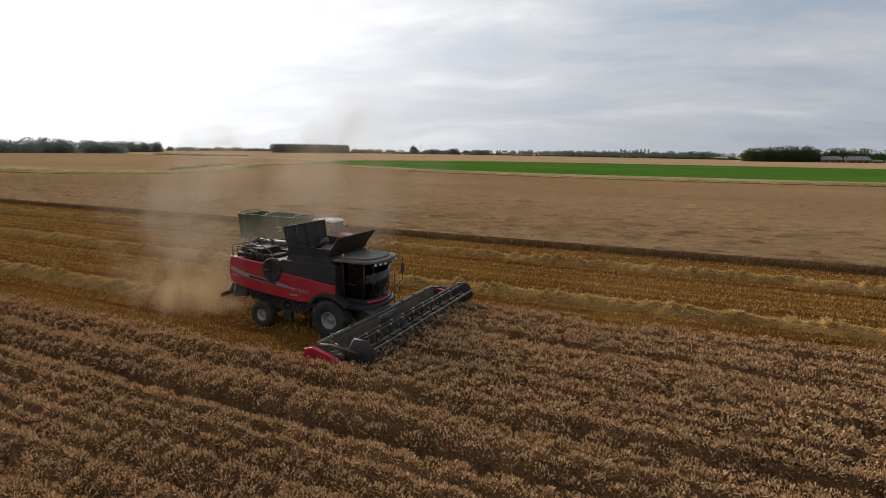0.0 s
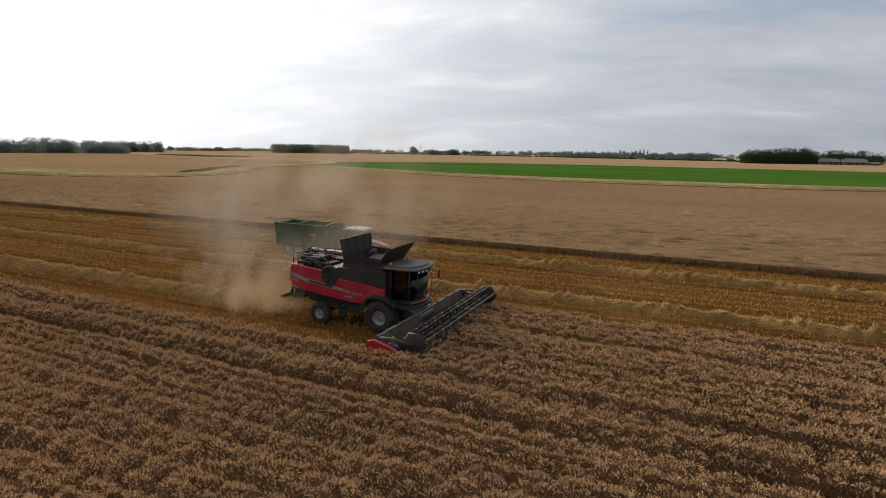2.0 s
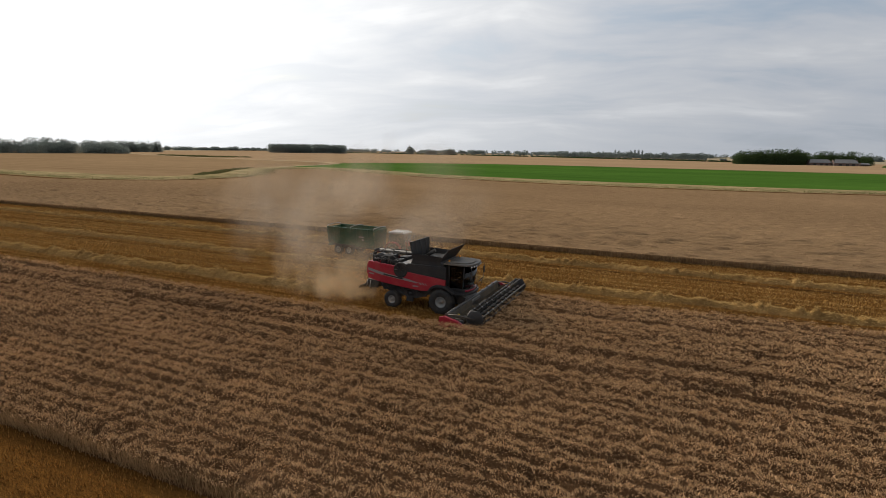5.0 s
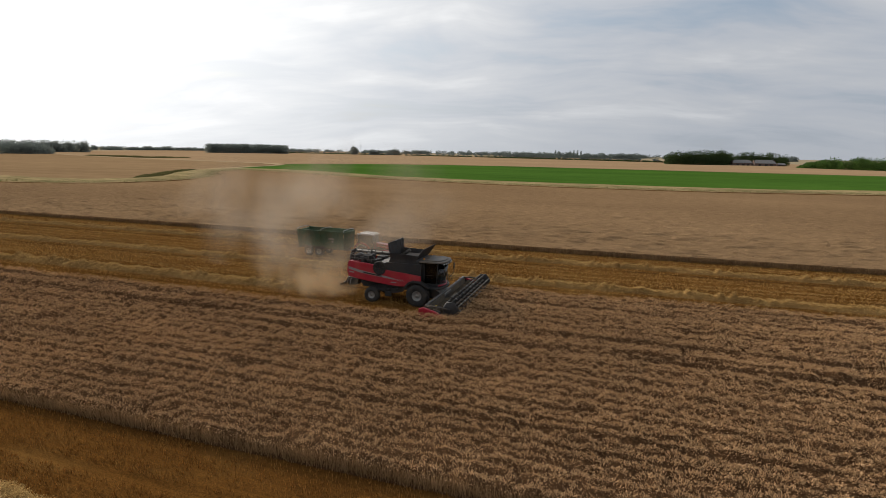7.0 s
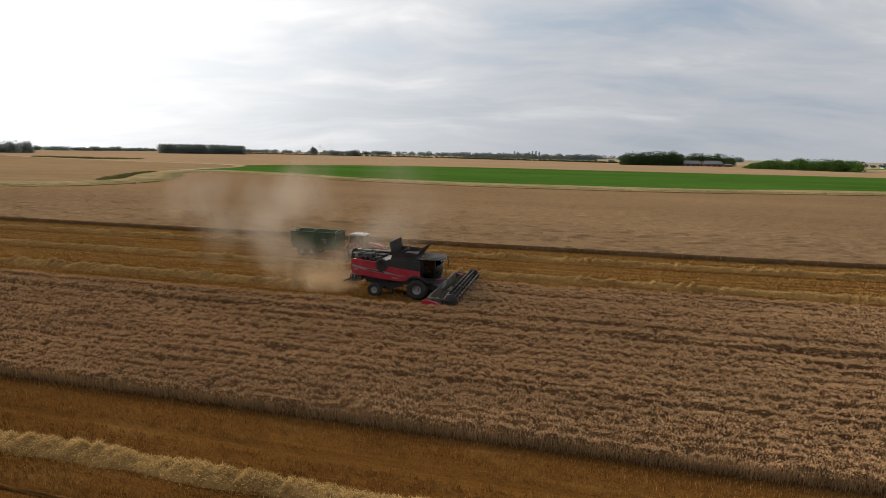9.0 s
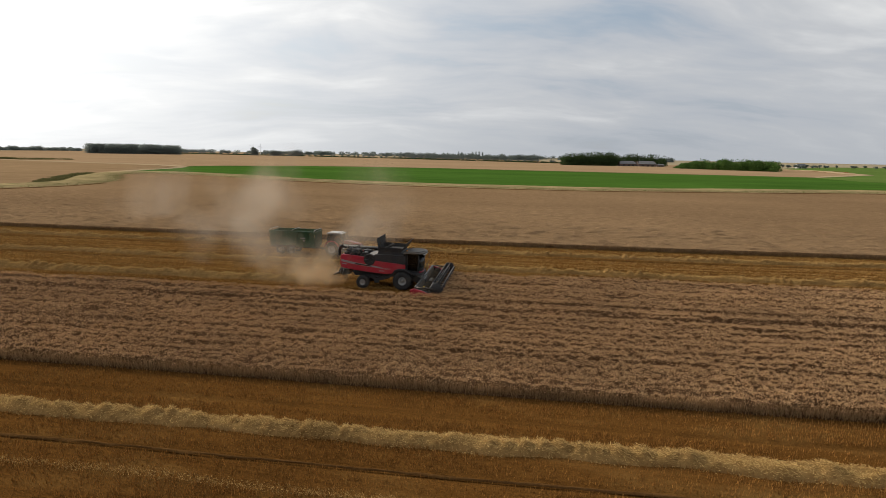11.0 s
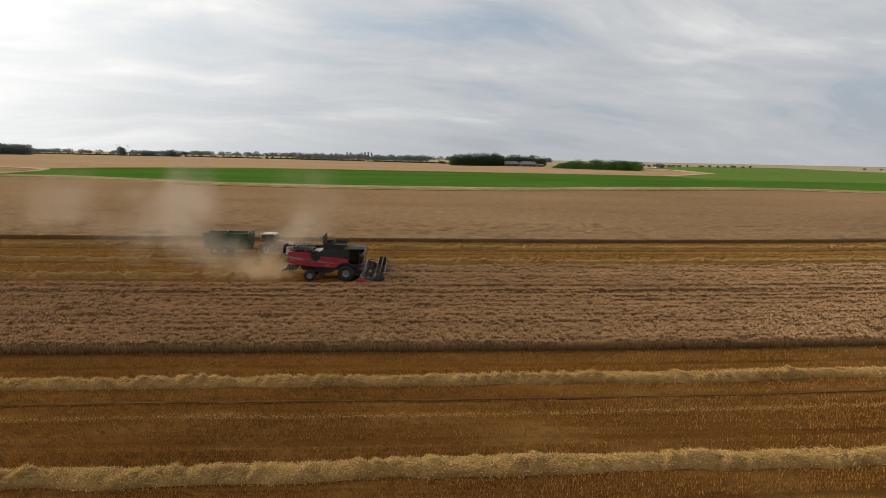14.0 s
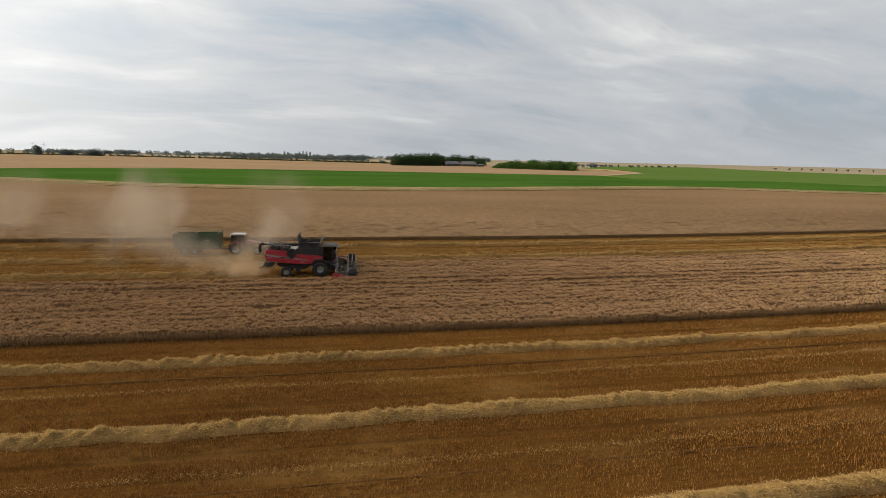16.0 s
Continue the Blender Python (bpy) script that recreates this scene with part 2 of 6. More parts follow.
def raw_mesh(name, verts, faces, mat, smooth=False):
    """A mesh from arrays: verts (n, 3), faces (m, 3 or 4)."""
    me = bpy.data.meshes.new(name)
    n, k = faces.shape
    me.vertices.add(len(verts))
    me.vertices.foreach_set("co", np.ascontiguousarray(verts, np.float32).ravel())
    me.loops.add(n * k)
    me.loops.foreach_set("vertex_index", np.ascontiguousarray(faces, np.int32).ravel())
    me.polygons.add(n)
    me.polygons.foreach_set("loop_start", np.arange(0, n * k, k, dtype=np.int32))
    me.polygons.foreach_set("use_smooth", np.full(n, smooth))
    me.update(calc_edges=True)
    me.materials.append(mat)
    return me


def grid_faces(nu, nv):
    i = np.arange(nu - 1)[:, None] * nv + np.arange(nv - 1)[None, :]
    i = i.ravel()
    return np.stack([i, i + nv, i + nv + 1, i + 1], 1)


def blades(at, length, width, lean, toward=None, spread=math.pi, club=0.0):
    """One thin triangle a place: root, then a tip that leans by up to `lean` radians towards a heading."""
    n = len(at)
    head = rng.uniform(-spread, spread, n) + (0 if toward is None else toward)
    tilt = np.abs(rng.normal(0, 1, n)) * lean * 0.6 + np.asarray(lean) * 0.25
    tilt = np.minimum(tilt, 1.5)
    size = length * rng.uniform(0.65, 1.25, n)
    up = np.stack([np.cos(head) * np.sin(tilt), np.sin(head) * np.sin(tilt), np.cos(tilt)], 1) * size[:, None]
    turn = rng.uniform(0, math.pi, n)
    side = np.stack([np.cos(turn), np.sin(turn), rng.uniform(-0.3, 0.3, n)], 1) * (width * rng.uniform(0.7, 1.3, n) / 2)[:, None]
    plump = (rng.uniform(0, 1, n) < club)[:, None]
    v = np.stack([np.where(plump, at, at - side), np.where(plump, at + up * 0.8 + side, at + side), np.where(plump, at + up - side, at + up)], 1)
    return v.reshape(-1, 3)


def blade_mesh(name, verts, mat):
    return raw_mesh(name, verts, np.arange(len(verts)).reshape(-1, 3), mat)


def merge(*objects):
    return np.concatenate(objects)


def part(name, data, mat, parent, label=""):
    """Links a bmesh or mesh as one object under a thing or a part."""
    if isinstance(data, bmesh.types.BMesh):
        me = bpy.data.meshes.new(name)
        data.to_mesh(me)
        data.free()
        me.materials.append(mat)
    else:
        me = data
    ob = new(name, me)
    ob.parent = parent
    if label:
        tagged(ob, label)
    return ob


def slab(name, outline, z0, z1, mat, label, category):
    """A level field sheet with real edges."""
    bm = bmesh.new()
    vs = [bm.verts.new((x, y, z1)) for x, y in outline]
    f = bm.faces.new(vs)
    if f.normal.z < 0 or f.calc_area() and (f.normal_update() or f.normal.z < 0):
        f.normal_flip()
    ext = bmesh.ops.extrude_face_region(bm, geom=[f])
    for v in ext["geom"]:
        if isinstance(v, bmesh.types.BMVert):
            v.co.z = z0
    bmesh.ops.recalc_face_normals(bm, faces=bm.faces)
    bmesh.ops.triangulate(bm, faces=bm.faces)
    me = bpy.data.meshes.new(name)
    bm.to_mesh(me)
    bm.free()
    me.materials.append(mat)
    return tagged(new(name, me), label, category, kind="structure")


# ---- the land ----
RUTS = (-10.35, -5.6, -14.8, -19.7, 17.9, 22.1, 27.6, 31.6, 38.4, 42.6)


def make_ground():
    xs = np.unique(np.concatenate([np.linspace(-160, 160, 54), np.sign(np.linspace(-1, 1, 60)) * (160 + 4300 * np.abs(np.linspace(-1, 1, 60)) ** 2.5)]))
    ys = np.unique(np.concatenate([np.linspace(-70, -34, 30), np.linspace(-34, 47, 325), np.linspace(60, 200, 36), 200 + 4300 * np.linspace(0, 1, 30) ** 2, -70 - 4300 * np.linspace(0, 1, 20) ** 2]))
    gx, gy = np.meshgrid(xs, ys, indexing="ij")
    gz = low(gy) + np.where(np.abs(gx) < 160, 0.05 * (wave(gx * 0.3, gy, 0.9, 3) - 0.5) - 0.16 * sum(np.exp(-((gy - c) / 0.20) ** 2) for c in RUTS), 0)
    v = np.stack([gx.ravel(), (gy + np.where(np.abs(gy) < 70, bend(np.clip(gx, -160, 160)), 0)).ravel(), gz.ravel()], 1)
    ob = new("ground", raw_mesh("ground", v, grid_faces(len(xs), len(ys)), STUBBLE_GROUND, True))
    tagged(ob, "orange-brown cut stubble ground reaching to the horizon", "ground", kind="structure")


make_ground()

EDGE_NEAR, EDGE_CUT, EDGE_PASS, EDGE_FAR = -2.9, 15.1, 24.9, 46.6   # crop edges across the rows
CUTTER = -5.0                                                    # how far the knife has come


def clumps(x, y, size, seed):
    """Distance to the nearest of scattered clump centres, in sizes, and the heading away from it."""
    u, v = x / size, y / size
    iu, iv = np.floor(u), np.floor(v)
    best, hx, hy = np.full(x.shape, 9.0), np.zeros(x.shape), np.zeros(x.shape)
    for du in (-1, 0, 1):
        for dv in (-1, 0, 1):
            cu = iu + du + 0.1 + 0.8 * hash_grid(iu + du, iv + dv, seed)
            cv = iv + dv + 0.1 + 0.8 * hash_grid(iu + du, iv + dv, seed + 5)
            d = np.hypot(u - cu, v - cv)
            near = d < best
            best, hx, hy = np.where(near, d, best), np.where(near, u - cu, hx), np.where(near, v - cv, hy)
    return best, np.arctan2(hy, hx)


def canopy_height(x, y, full, away=None):
    """Height of the standing wheat above the ground: clumps, wheel lines, hollows and lodged patches."""
    d = clumps(x * 0.75, y, 0.42, 301)[0] if away is None else away
    h = full + 0.05 - 0.52 * np.minimum(d, 0.9) ** 2 + 0.13 * np.cos(y * 2 * math.pi / 0.66) * (wave(x * 0.12, y * 0.3, 1.5, 19) + 0.3) + 0.16 * (wave(x * 0.6, y, 1.3, 11) - 0.5) + 0.10 * (wave(x * 0.8, y, 0.45, 12) - 0.5)
    hollow = np.clip(wave(x * 0.45, y, 1.3, 13) - 0.74, 0, 1) * 6 * np.clip(wave(x * 0.6, y, 6, 15) * 2 - 0.6, 0, 1)
    h = h - 0.26 * np.clip(hollow, 0, 1)
    for line, deep, wide in ((11.55, 0.85, 0.40), (13.70, 0.72, 0.34), (9.1, 0.38, 0.26), (10.4, 0.30, 0.22), (7.8, 0.24, 0.22), (6.6, 0.28, 0.24), (5.1, 0.18, 0.22), (3.6, 0.18, 0.24), (1.6, 0.14, 0.24), (17.5, 0.30, 0.28), (20.5, 0.24, 0.28), (23.0, 0.2, 0.28)):
        off = y - line - 0.3 * (wave(x, y * 0, 7, 17) - 0.5)
        h = h - deep * np.exp(-(off / wide) ** 2) * (0.65 + 0.5 * wave(x, y * 0 + line, 2.5, 18))
    for px, py, wx, wy, deep in ((-28.7, 5.8, 1.3, 0.55, 0.55), (40.0, 23.4, 4.5, 0.9, 0.45), (-12.0, 3.2, 0.9, 0.5, 0.4), (61.0, 15.5, 2.0, 0.5, 0.4)):
        h = h - deep * np.exp(-((x - px) / wx) ** 2 - ((y - py) / wy) ** 2) * (0.5 + wave(x, y, 0.8, 20))
    return h


def standing_wheat(name, x0, x1, y0, y1, step, bands, full=0.76, label=""):
    """A strip of uncut wheat: lumpy canopy with sides, painted dark as the shade in the gaps, ears over it, stalks
    along its cut face.
    """
    nx, ny = int((x1 - x0) / step) + 1, int((y1 - y0) / step) + 1
    gx, gy = np.meshgrid(np.linspace(x0, x1, nx), np.linspace(y0, y1, ny), indexing="ij")
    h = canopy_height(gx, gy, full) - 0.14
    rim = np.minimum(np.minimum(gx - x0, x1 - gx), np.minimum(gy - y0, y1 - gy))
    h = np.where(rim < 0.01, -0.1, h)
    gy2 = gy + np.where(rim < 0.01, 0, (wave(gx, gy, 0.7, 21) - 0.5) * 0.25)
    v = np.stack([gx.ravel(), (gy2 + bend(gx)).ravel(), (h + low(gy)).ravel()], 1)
    ob = new(name, raw_mesh("canopy", v, grid_faces(nx, ny), CANOPY_SHADE, True))
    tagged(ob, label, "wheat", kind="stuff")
    sets = []
    for a, b, dense, size in bands:
        a, b = max(a, x0), min(b, x1)
        if b <= a:
            continue
        n = int((b - a) * (y1 - y0) * dense * 1.5)
        x, y = rng.uniform(a, b, n), rng.uniform(y0, y1, n)
        d, out = clumps(x * 0.75, y, 0.42, 301)
        keep = rng.uniform(0, 1, n) < 1.25 - 1.15 * np.minimum(d, 1)
        x, y, d, out = x[keep], y[keep], d[keep], out[keep]
        h = canopy_height(x, y, full, d)
        keep = h > 0.24 + 0.2 * rng.uniform(0, 1, len(x))
        x, y, d, out, h = x[keep], y[keep], d[keep], out[keep], h[keep]
        z = h + low(y) - 0.07 - 0.10 * rng.uniform(0, 1, len(x)) ** 2
        sets.append(blades(np.stack([x, y + bend(x), z], 1), 0.100 * size ** 0.7, 0.037 * size, 0.75 + 0.7 * d, out, 1.5, 0.7))
    part("ears", blade_mesh("ears", merge(*sets), EARS), EARS, ob, "nodding ripe wheat ears")
    return ob


def stalk_face(owner, x0, x1, y, dense, size=1.0, across=0.3):
    n = int((x1 - x0) * dense)
    x = rng.uniform(x0, x1, n)
    yy = y + rng.uniform(-0.06, across, n)
    z = low(yy) + rng.uniform(0.0, 0.25, n)
    at = np.stack([x, yy + bend(x), z], 1)
    part("stalks", blade_mesh("stalks", blades(at, 0.52, 0.022 * size, 0.42), STALKS), STALKS, owner, "cut face of brown upright stalks")


near_wheat = standing_wheat("standing_wheat", -150, 170, EDGE_NEAR, EDGE_CUT, 0.34,
                            [(-150, -75, 30, 3.0), (-75, -46, 84, 2.0), (-46, -26, 180, 1.55), (-26, 24, 450, 1.1), (24, 44, 190, 1.5), (44, 72, 110, 1.9), (72, 110, 62, 2.5), (110, 170, 34, 3.3)],
                            label="strip of ripe brown wheat standing uncut between stubble")
stalk_face(near_wheat, -60, 60, EDGE_NEAR, 230, 1.3)
stalk_face(near_wheat, -150, -60, EDGE_NEAR, 40, 3)
stalk_face(near_wheat, 60, 170, EDGE_NEAR, 40, 3)
pass_wheat = standing_wheat("standing_wheat", CUTTER, 170, EDGE_CUT, EDGE_PASS, 0.35,
                            [(-6, 24, 280, 1.35), (24, 44, 170, 1.6), (44, 72, 100, 1.9), (72, 110, 58, 2.5), (110, 170, 32, 3.3)],
                            label="ripe brown wheat waiting before the harvester header")

# verge: from the far left, round a tongue of the field, then along the green crop
VERGE_LINE = [(-900, 116), (-400, 108), (-260, 104), (-207, 103), (-172, 102), (-153, 110), (-147, 126), (-149, 143), (-161, 163), (-176, 182), (-188, 204), (-189, 218), (-178, 225),
              (-156, 220), (-131, 209), (-97, 193), (-37, 180), (12, 180), (48, 186), (100, 202), (150, 216), (190, 218), (235, 199), (300, 176), (420, 160), (900, 150)]


def smooth_line(points, step):
    """Points every `step` metres along a soft curve through the given ones."""
    p = np.array(points, float)
    out = []
    for i in range(len(p) - 1):
        a, b, c, d = p[max(i - 1, 0)], p[i], p[i + 1], p[min(i + 2, len(p) - 1)]
        for s in np.linspace(0, 1, max(2, int(np.linalg.norm(c - b) / step)), endpoint=False):
            out.append(0.5 * (2 * b + (c - a) * s + (2 * a - 5 * b + 4 * c - d) * s ** 2 + (3 * b - a - 3 * c + d) * s ** 3))
    return np.array(out + [p[-1]])


verge = smooth_line(VERGE_LINE, 6)
edge_x = np.linspace(-900, 900, 181)
far_edge = np.stack([edge_x, EDGE_FAR + np.where(np.abs(edge_x) < 200, bend(np.clip(edge_x, -200, 200)), bend(np.clip(edge_x, -200, 200)))], 1)
LOW = float(low(np.array(60.0)))
far_wheat = slab("far_wheat_field", [tuple(p) for p in far_edge] + [tuple(p) for p in verge[::-1]], LOW - 0.1, LOW + 0.62, SHADED_FAR_WHEAT,
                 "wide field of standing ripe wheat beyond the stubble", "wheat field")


def far_wheat_ears():
    """The lumpy top of the far wheat with its rows, ears near its cut edge, and the stalks of that edge."""
    gx, gu = np.meshgrid(np.arange(-170, 200, 0.6), np.concatenate([np.arange(0.0, 20, 0.30), np.arange(20, 62, 1.0)]), indexing="ij")
    h = 0.60 + 0.46 * (wave(gx * 0.8, gu, 0.9, 31) - 0.5) + 0.24 * (wave(gx * 0.15, gu, 0.7, 33) - 0.5) + 0.05 * np.cos(gu * 2 * math.pi / 1.9)
    h = h - 1.3 * np.clip(wave(gx * 0.3, gu, 0.9, 35) - 0.66, 0, 1)
    fade = np.clip((62 - gu) / 25, 0, 1)
    h = np.where(gu < 0.01, 0.3, 0.64 + (h - 0.60) * fade + 0.02 * fade)
    v = np.stack([gx.ravel(), (gu + EDGE_FAR + bend(gx)).ravel(), (h + LOW).ravel()], 1)
    part("canopy", raw_mesh("canopy", v, grid_faces(*gx.shape), SHADED_FAR_WHEAT, True), SHADED_FAR_WHEAT, far_wheat, "lumpy top of ripe wheat in rows")
    sets = []
    for n, x0, x1, reach, grow in ((105000, -60, 70, 12, 1.15), (28000, -170, -60, 12, 1.6), (32000, 70, 200, 12, 1.6)):
        x = rng.uniform(x0, x1, n)
        y = np.minimum(rng.exponential(reach, n), 60)
        size = grow * (1.5 + y * 0.02)
        z = LOW + 0.54 + 0.46 * (wave(x * 0.8, y, 0.9, 31) - 0.5) + 0.24 * (wave(x * 0.15, y, 0.7, 33) - 0.5)
        sets.append(blades(np.stack([x, y + EDGE_FAR + bend(x), z], 1), 0.13 * size ** 0.6, 0.038 * size, 1.9))
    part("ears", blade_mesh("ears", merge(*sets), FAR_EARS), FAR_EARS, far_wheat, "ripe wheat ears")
    n = 40000
    x = rng.uniform(-170, 200, n)
    at = np.stack([x, EDGE_FAR - 0.05 + bend(x) + rng.uniform(-0.1, 0.15, n), LOW + rng.uniform(0, 0.3, n)], 1)
    part("stalks", blade_mesh("stalks", blades(at, 0.45, 0.06, 0.25), STALKS), STALKS, far_wheat, "cut face of brown stalks")


far_wheat_ears()


def make_verge():
    t = np.gradient(verge, axis=0)
    t /= np.linalg.norm(t, axis=1)[:, None]
    side = np.stack([-t[:, 1], t[:, 0]], 1)
    wide = 5.4 + 2.6 * (wave(np.arange(len(verge)) * 1.0, np.zeros(len(verge)), 5, 41) - 0.5)
    rows = []
    for f, z in ((-0.80, 0.0), (-0.6, 0.72), (0.1, 0.95), (1.1, 1.05), (1.5, 0.0)):
        p = verge + side * (wide * f * 1.6)[:, None]
        rows.append(np.column_stack([p, np.full(len(p), LOW + z)]))
    v = np.stack(rows, 1).reshape(-1, 3)
    ob = new("verge", raw_mesh("verge", v, grid_faces(len(verge), 5), VERGE_BED, True))
    tagged(ob, "strip of rough dry grass and weeds between fields", "grass verge", kind="structure")
    n = 80000
    i = rng.integers(0, len(verge), n)
    keep = (np.abs(verge[i, 0]) < 330)
    i = i[keep]
    p = verge[i] + side[i] * (wide[i] * rng.uniform(-1.1, 1.4, len(i)))[:, None] + rng.uniform(-3, 3, (len(i), 2))
    at = np.column_stack([p, LOW + rng.uniform(0.55, 0.85, len(i))])
    blade = blade_mesh("grass", blades(at, 0.38, 0.26, 0.9), VERGE)
    part("grass", blade, VERGE, ob, "dry grass tufts with green weeds")["kind"] = "stuff"


make_verge()

GREEN_TOP = [(226, 430), (168, 436), (93, 440), (20, 445), (-78, 452), (-150, 440), (-200, 410), (-236, 372)]
turn = int(np.argmin(np.hypot(verge[:, 0] + 189, verge[:, 1] - 214)))
slab("green_field", [(-240, 332), (-228, 296), (-215, 250)] + [tuple(p) for p in verge[turn:]]
     + [(1500, 160), (1500, 245), (900, 198), (480, 236), (362, 288), (341, 347), (268, 344), (216, 349), (221, 424)] + GREEN_TOP, -0.3, LOW + 0.45, GREEN, "bright green root crop field beyond the wheat", "field")
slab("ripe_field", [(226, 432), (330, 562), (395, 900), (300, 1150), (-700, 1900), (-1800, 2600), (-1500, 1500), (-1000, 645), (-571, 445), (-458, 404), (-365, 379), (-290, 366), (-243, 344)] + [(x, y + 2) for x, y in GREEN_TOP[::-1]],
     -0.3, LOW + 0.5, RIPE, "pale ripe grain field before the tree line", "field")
slab("pale_green_field", [(224, 427), (219, 353), (268, 348), (341, 351), (362, 292), (480, 240), (900, 202), (1500, 249), (2200, 704), (890, 770), (867, 890), (894, 1066), (1054, 1500), (688, 1329), (402, 905), (422, 762), (332, 562)],
     -0.3, LOW + 0.4, PALE_GREEN, "pale green crop field reaching into the distance", "field")
slab("farm_track", [(222, 436), (228, 430), (340, 560), (400, 760), (330, 1100), (318, 1100), (385, 760), (328, 562)], -0.3, LOW + 0.62, TRACK, "pale dusty farm track along a field", "track")
slab("left_field", [(-260, 114), (-205, 112), (-175, 112), (-163, 122), (-159, 140), (-170, 163), (-198, 205), (-221, 262), (-240, 326), (-292, 356), (-365, 372), (-458, 397), (-571, 437), (-1000, 630), (-1000, 128), (-400, 118)],
     -0.3, LOW + 0.35, PALE_FIELD, "pale brown cut field behind the verge", "field")
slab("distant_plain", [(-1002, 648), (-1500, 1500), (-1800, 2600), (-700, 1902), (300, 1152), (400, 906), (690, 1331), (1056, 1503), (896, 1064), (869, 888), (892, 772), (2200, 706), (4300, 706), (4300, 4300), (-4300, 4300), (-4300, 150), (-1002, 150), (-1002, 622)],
     -0.3, LOW + 0.2, HAZE_PALE_LAND, "patchwork of far farmland with haze in its colour", "field")


def ribbon(name, points, wide, z, mat, label, category, wobble=0.4):
    """A strip of trodden ground along a curve, a little crowned, with uneven edges."""
    c = smooth_line(points, 3)
    t = np.gradient(c, axis=0)
    t /= np.linalg.norm(t, axis=1)[:, None]
    side = np.stack([-t[:, 1], t[:, 0]], 1)
    k = np.arange(len(c)) * 1.0
    rows = []
    for f, dz in ((-1.0, -0.5), (-0.8, 0.0), (0.0, 0.05), (0.8, 0.0), (1.0, -0.5)):
        w = wide / 2 * f * (1 - wobble / 2 + wobble * wave(k, k * 0 + 9 * f, 3.0, 151))
        rows.append(np.column_stack([c + side * w[:, None], np.full(len(c), z + dz)]))
    ob = new(name, raw_mesh(name, np.stack(rows, 1).reshape(-1, 3), grid_faces(len(c), 5), mat, True))
    return tagged(ob, label, category, kind="structure")


# the grass track that climbs from the field corner, rounds a hairpin and runs back along the far margin
ribbon("grass_track", [(-158, 148), (-166, 160), (-184, 184), (-202, 212), (-214, 250), (-222, 290), (-232, 318), (-243, 336), (-262, 350), (-290, 361), (-361, 376), (-456, 400), (-571, 441), (-700, 500)], 6.0, LOW + 0.62, TRACK, "pale dry grass track rounding a hairpin bend", "track")
ribbon("field_path", [(x, y - 9.5) for x, y in VERGE_LINE[15:]], 2.6, LOW + 0.70, BARE_SOIL, "dark trodden soil strip along the wheat edge", "path")
ribbon("field_path", [(x, y - 8.5) for x, y in VERGE_LINE[1:5]] + [(-147, 103), (-139, 122), (-141, 140)], 2.4, LOW + 0.70, BARE_SOIL, "dark trodden soil strip along the wheat edge", "path")


# ---- cut straw, swaths and stubble ----
def rut(y):
    """Wheel marks pressed into the stubble."""
    return sum(np.exp(-((y - c) / 0.22) ** 2) for c in RUTS)


def stubble_stems(name, plots, mat, label, litter=0.0):
    """Cut stems standing in drilled rows over plots (x0, x1, y0, y1, density, size), with flat chaff between them."""
    sets = []
    for x0, x1, y0, y1, dense, size in plots:
        n = int((x1 - x0) * (y1 - y0) * dense)
        x, y = rng.uniform(x0, x1, n), rng.uniform(y0, y1, n)
        y = np.round(y / 0.16) * 0.16 + rng.normal(0, 0.035, n)
        keep = (rng.uniform(0, 1, n) < 0.12 + 1.2 * wave(x * 0.25, y, 1.3, 51) * wave(x, y, 0.35, 52) * 1.6) & (rut(y) < 0.3)
        x, y = x[keep], y[keep]
        sets.append(blades(np.stack([x, y + bend(x), low(y)], 1), 0.15 * size ** 0.4, 0.022 * size, 0.35))
        if litter:
            n = int((x1 - x0) * (y1 - y0) * dense * litter)
            x, y = rng.uniform(x0, x1, n), rng.uniform(y0, y1, n)
            keep = (rng.uniform(0, 1, n) < 0.3 + 0.9 * wave(x * 0.12, y, 1.6, 55)) & (rut(y) < 0.5)
            x, y = x[keep], y[keep]
            sets.append(blades(np.stack([x, y + bend(x), low(y) + 0.06], 1), 0.17 * size ** 0.4, 0.05 * size, 3.0))
    ob = new(name, blade_mesh(name, merge(*sets), mat))
    tagged(ob, label, "stubble", kind="stuff")


stubble_stems("stubble", [(-25, 28, -32, EDGE_NEAR, 190, 1.3), (-65, -25, -32, EDGE_NEAR, 46, 1.9), (28, 75, -32, EDGE_NEAR, 52, 1.8)], STUBBLE, "short orange-brown cut stems in drilled rows")
stubble_stems("fresh_stubble", [(-34, CUTTER, EDGE_CUT, EDGE_PASS, 140, 1.5), (-90, -34, EDGE_CUT, EDGE_PASS, 60, 2.2), (-100, 110, EDGE_PASS, EDGE_FAR, 40, 2.3)], FRESH_STUBBLE, "fresh yellow cut stems with scattered chaff", 0.18)


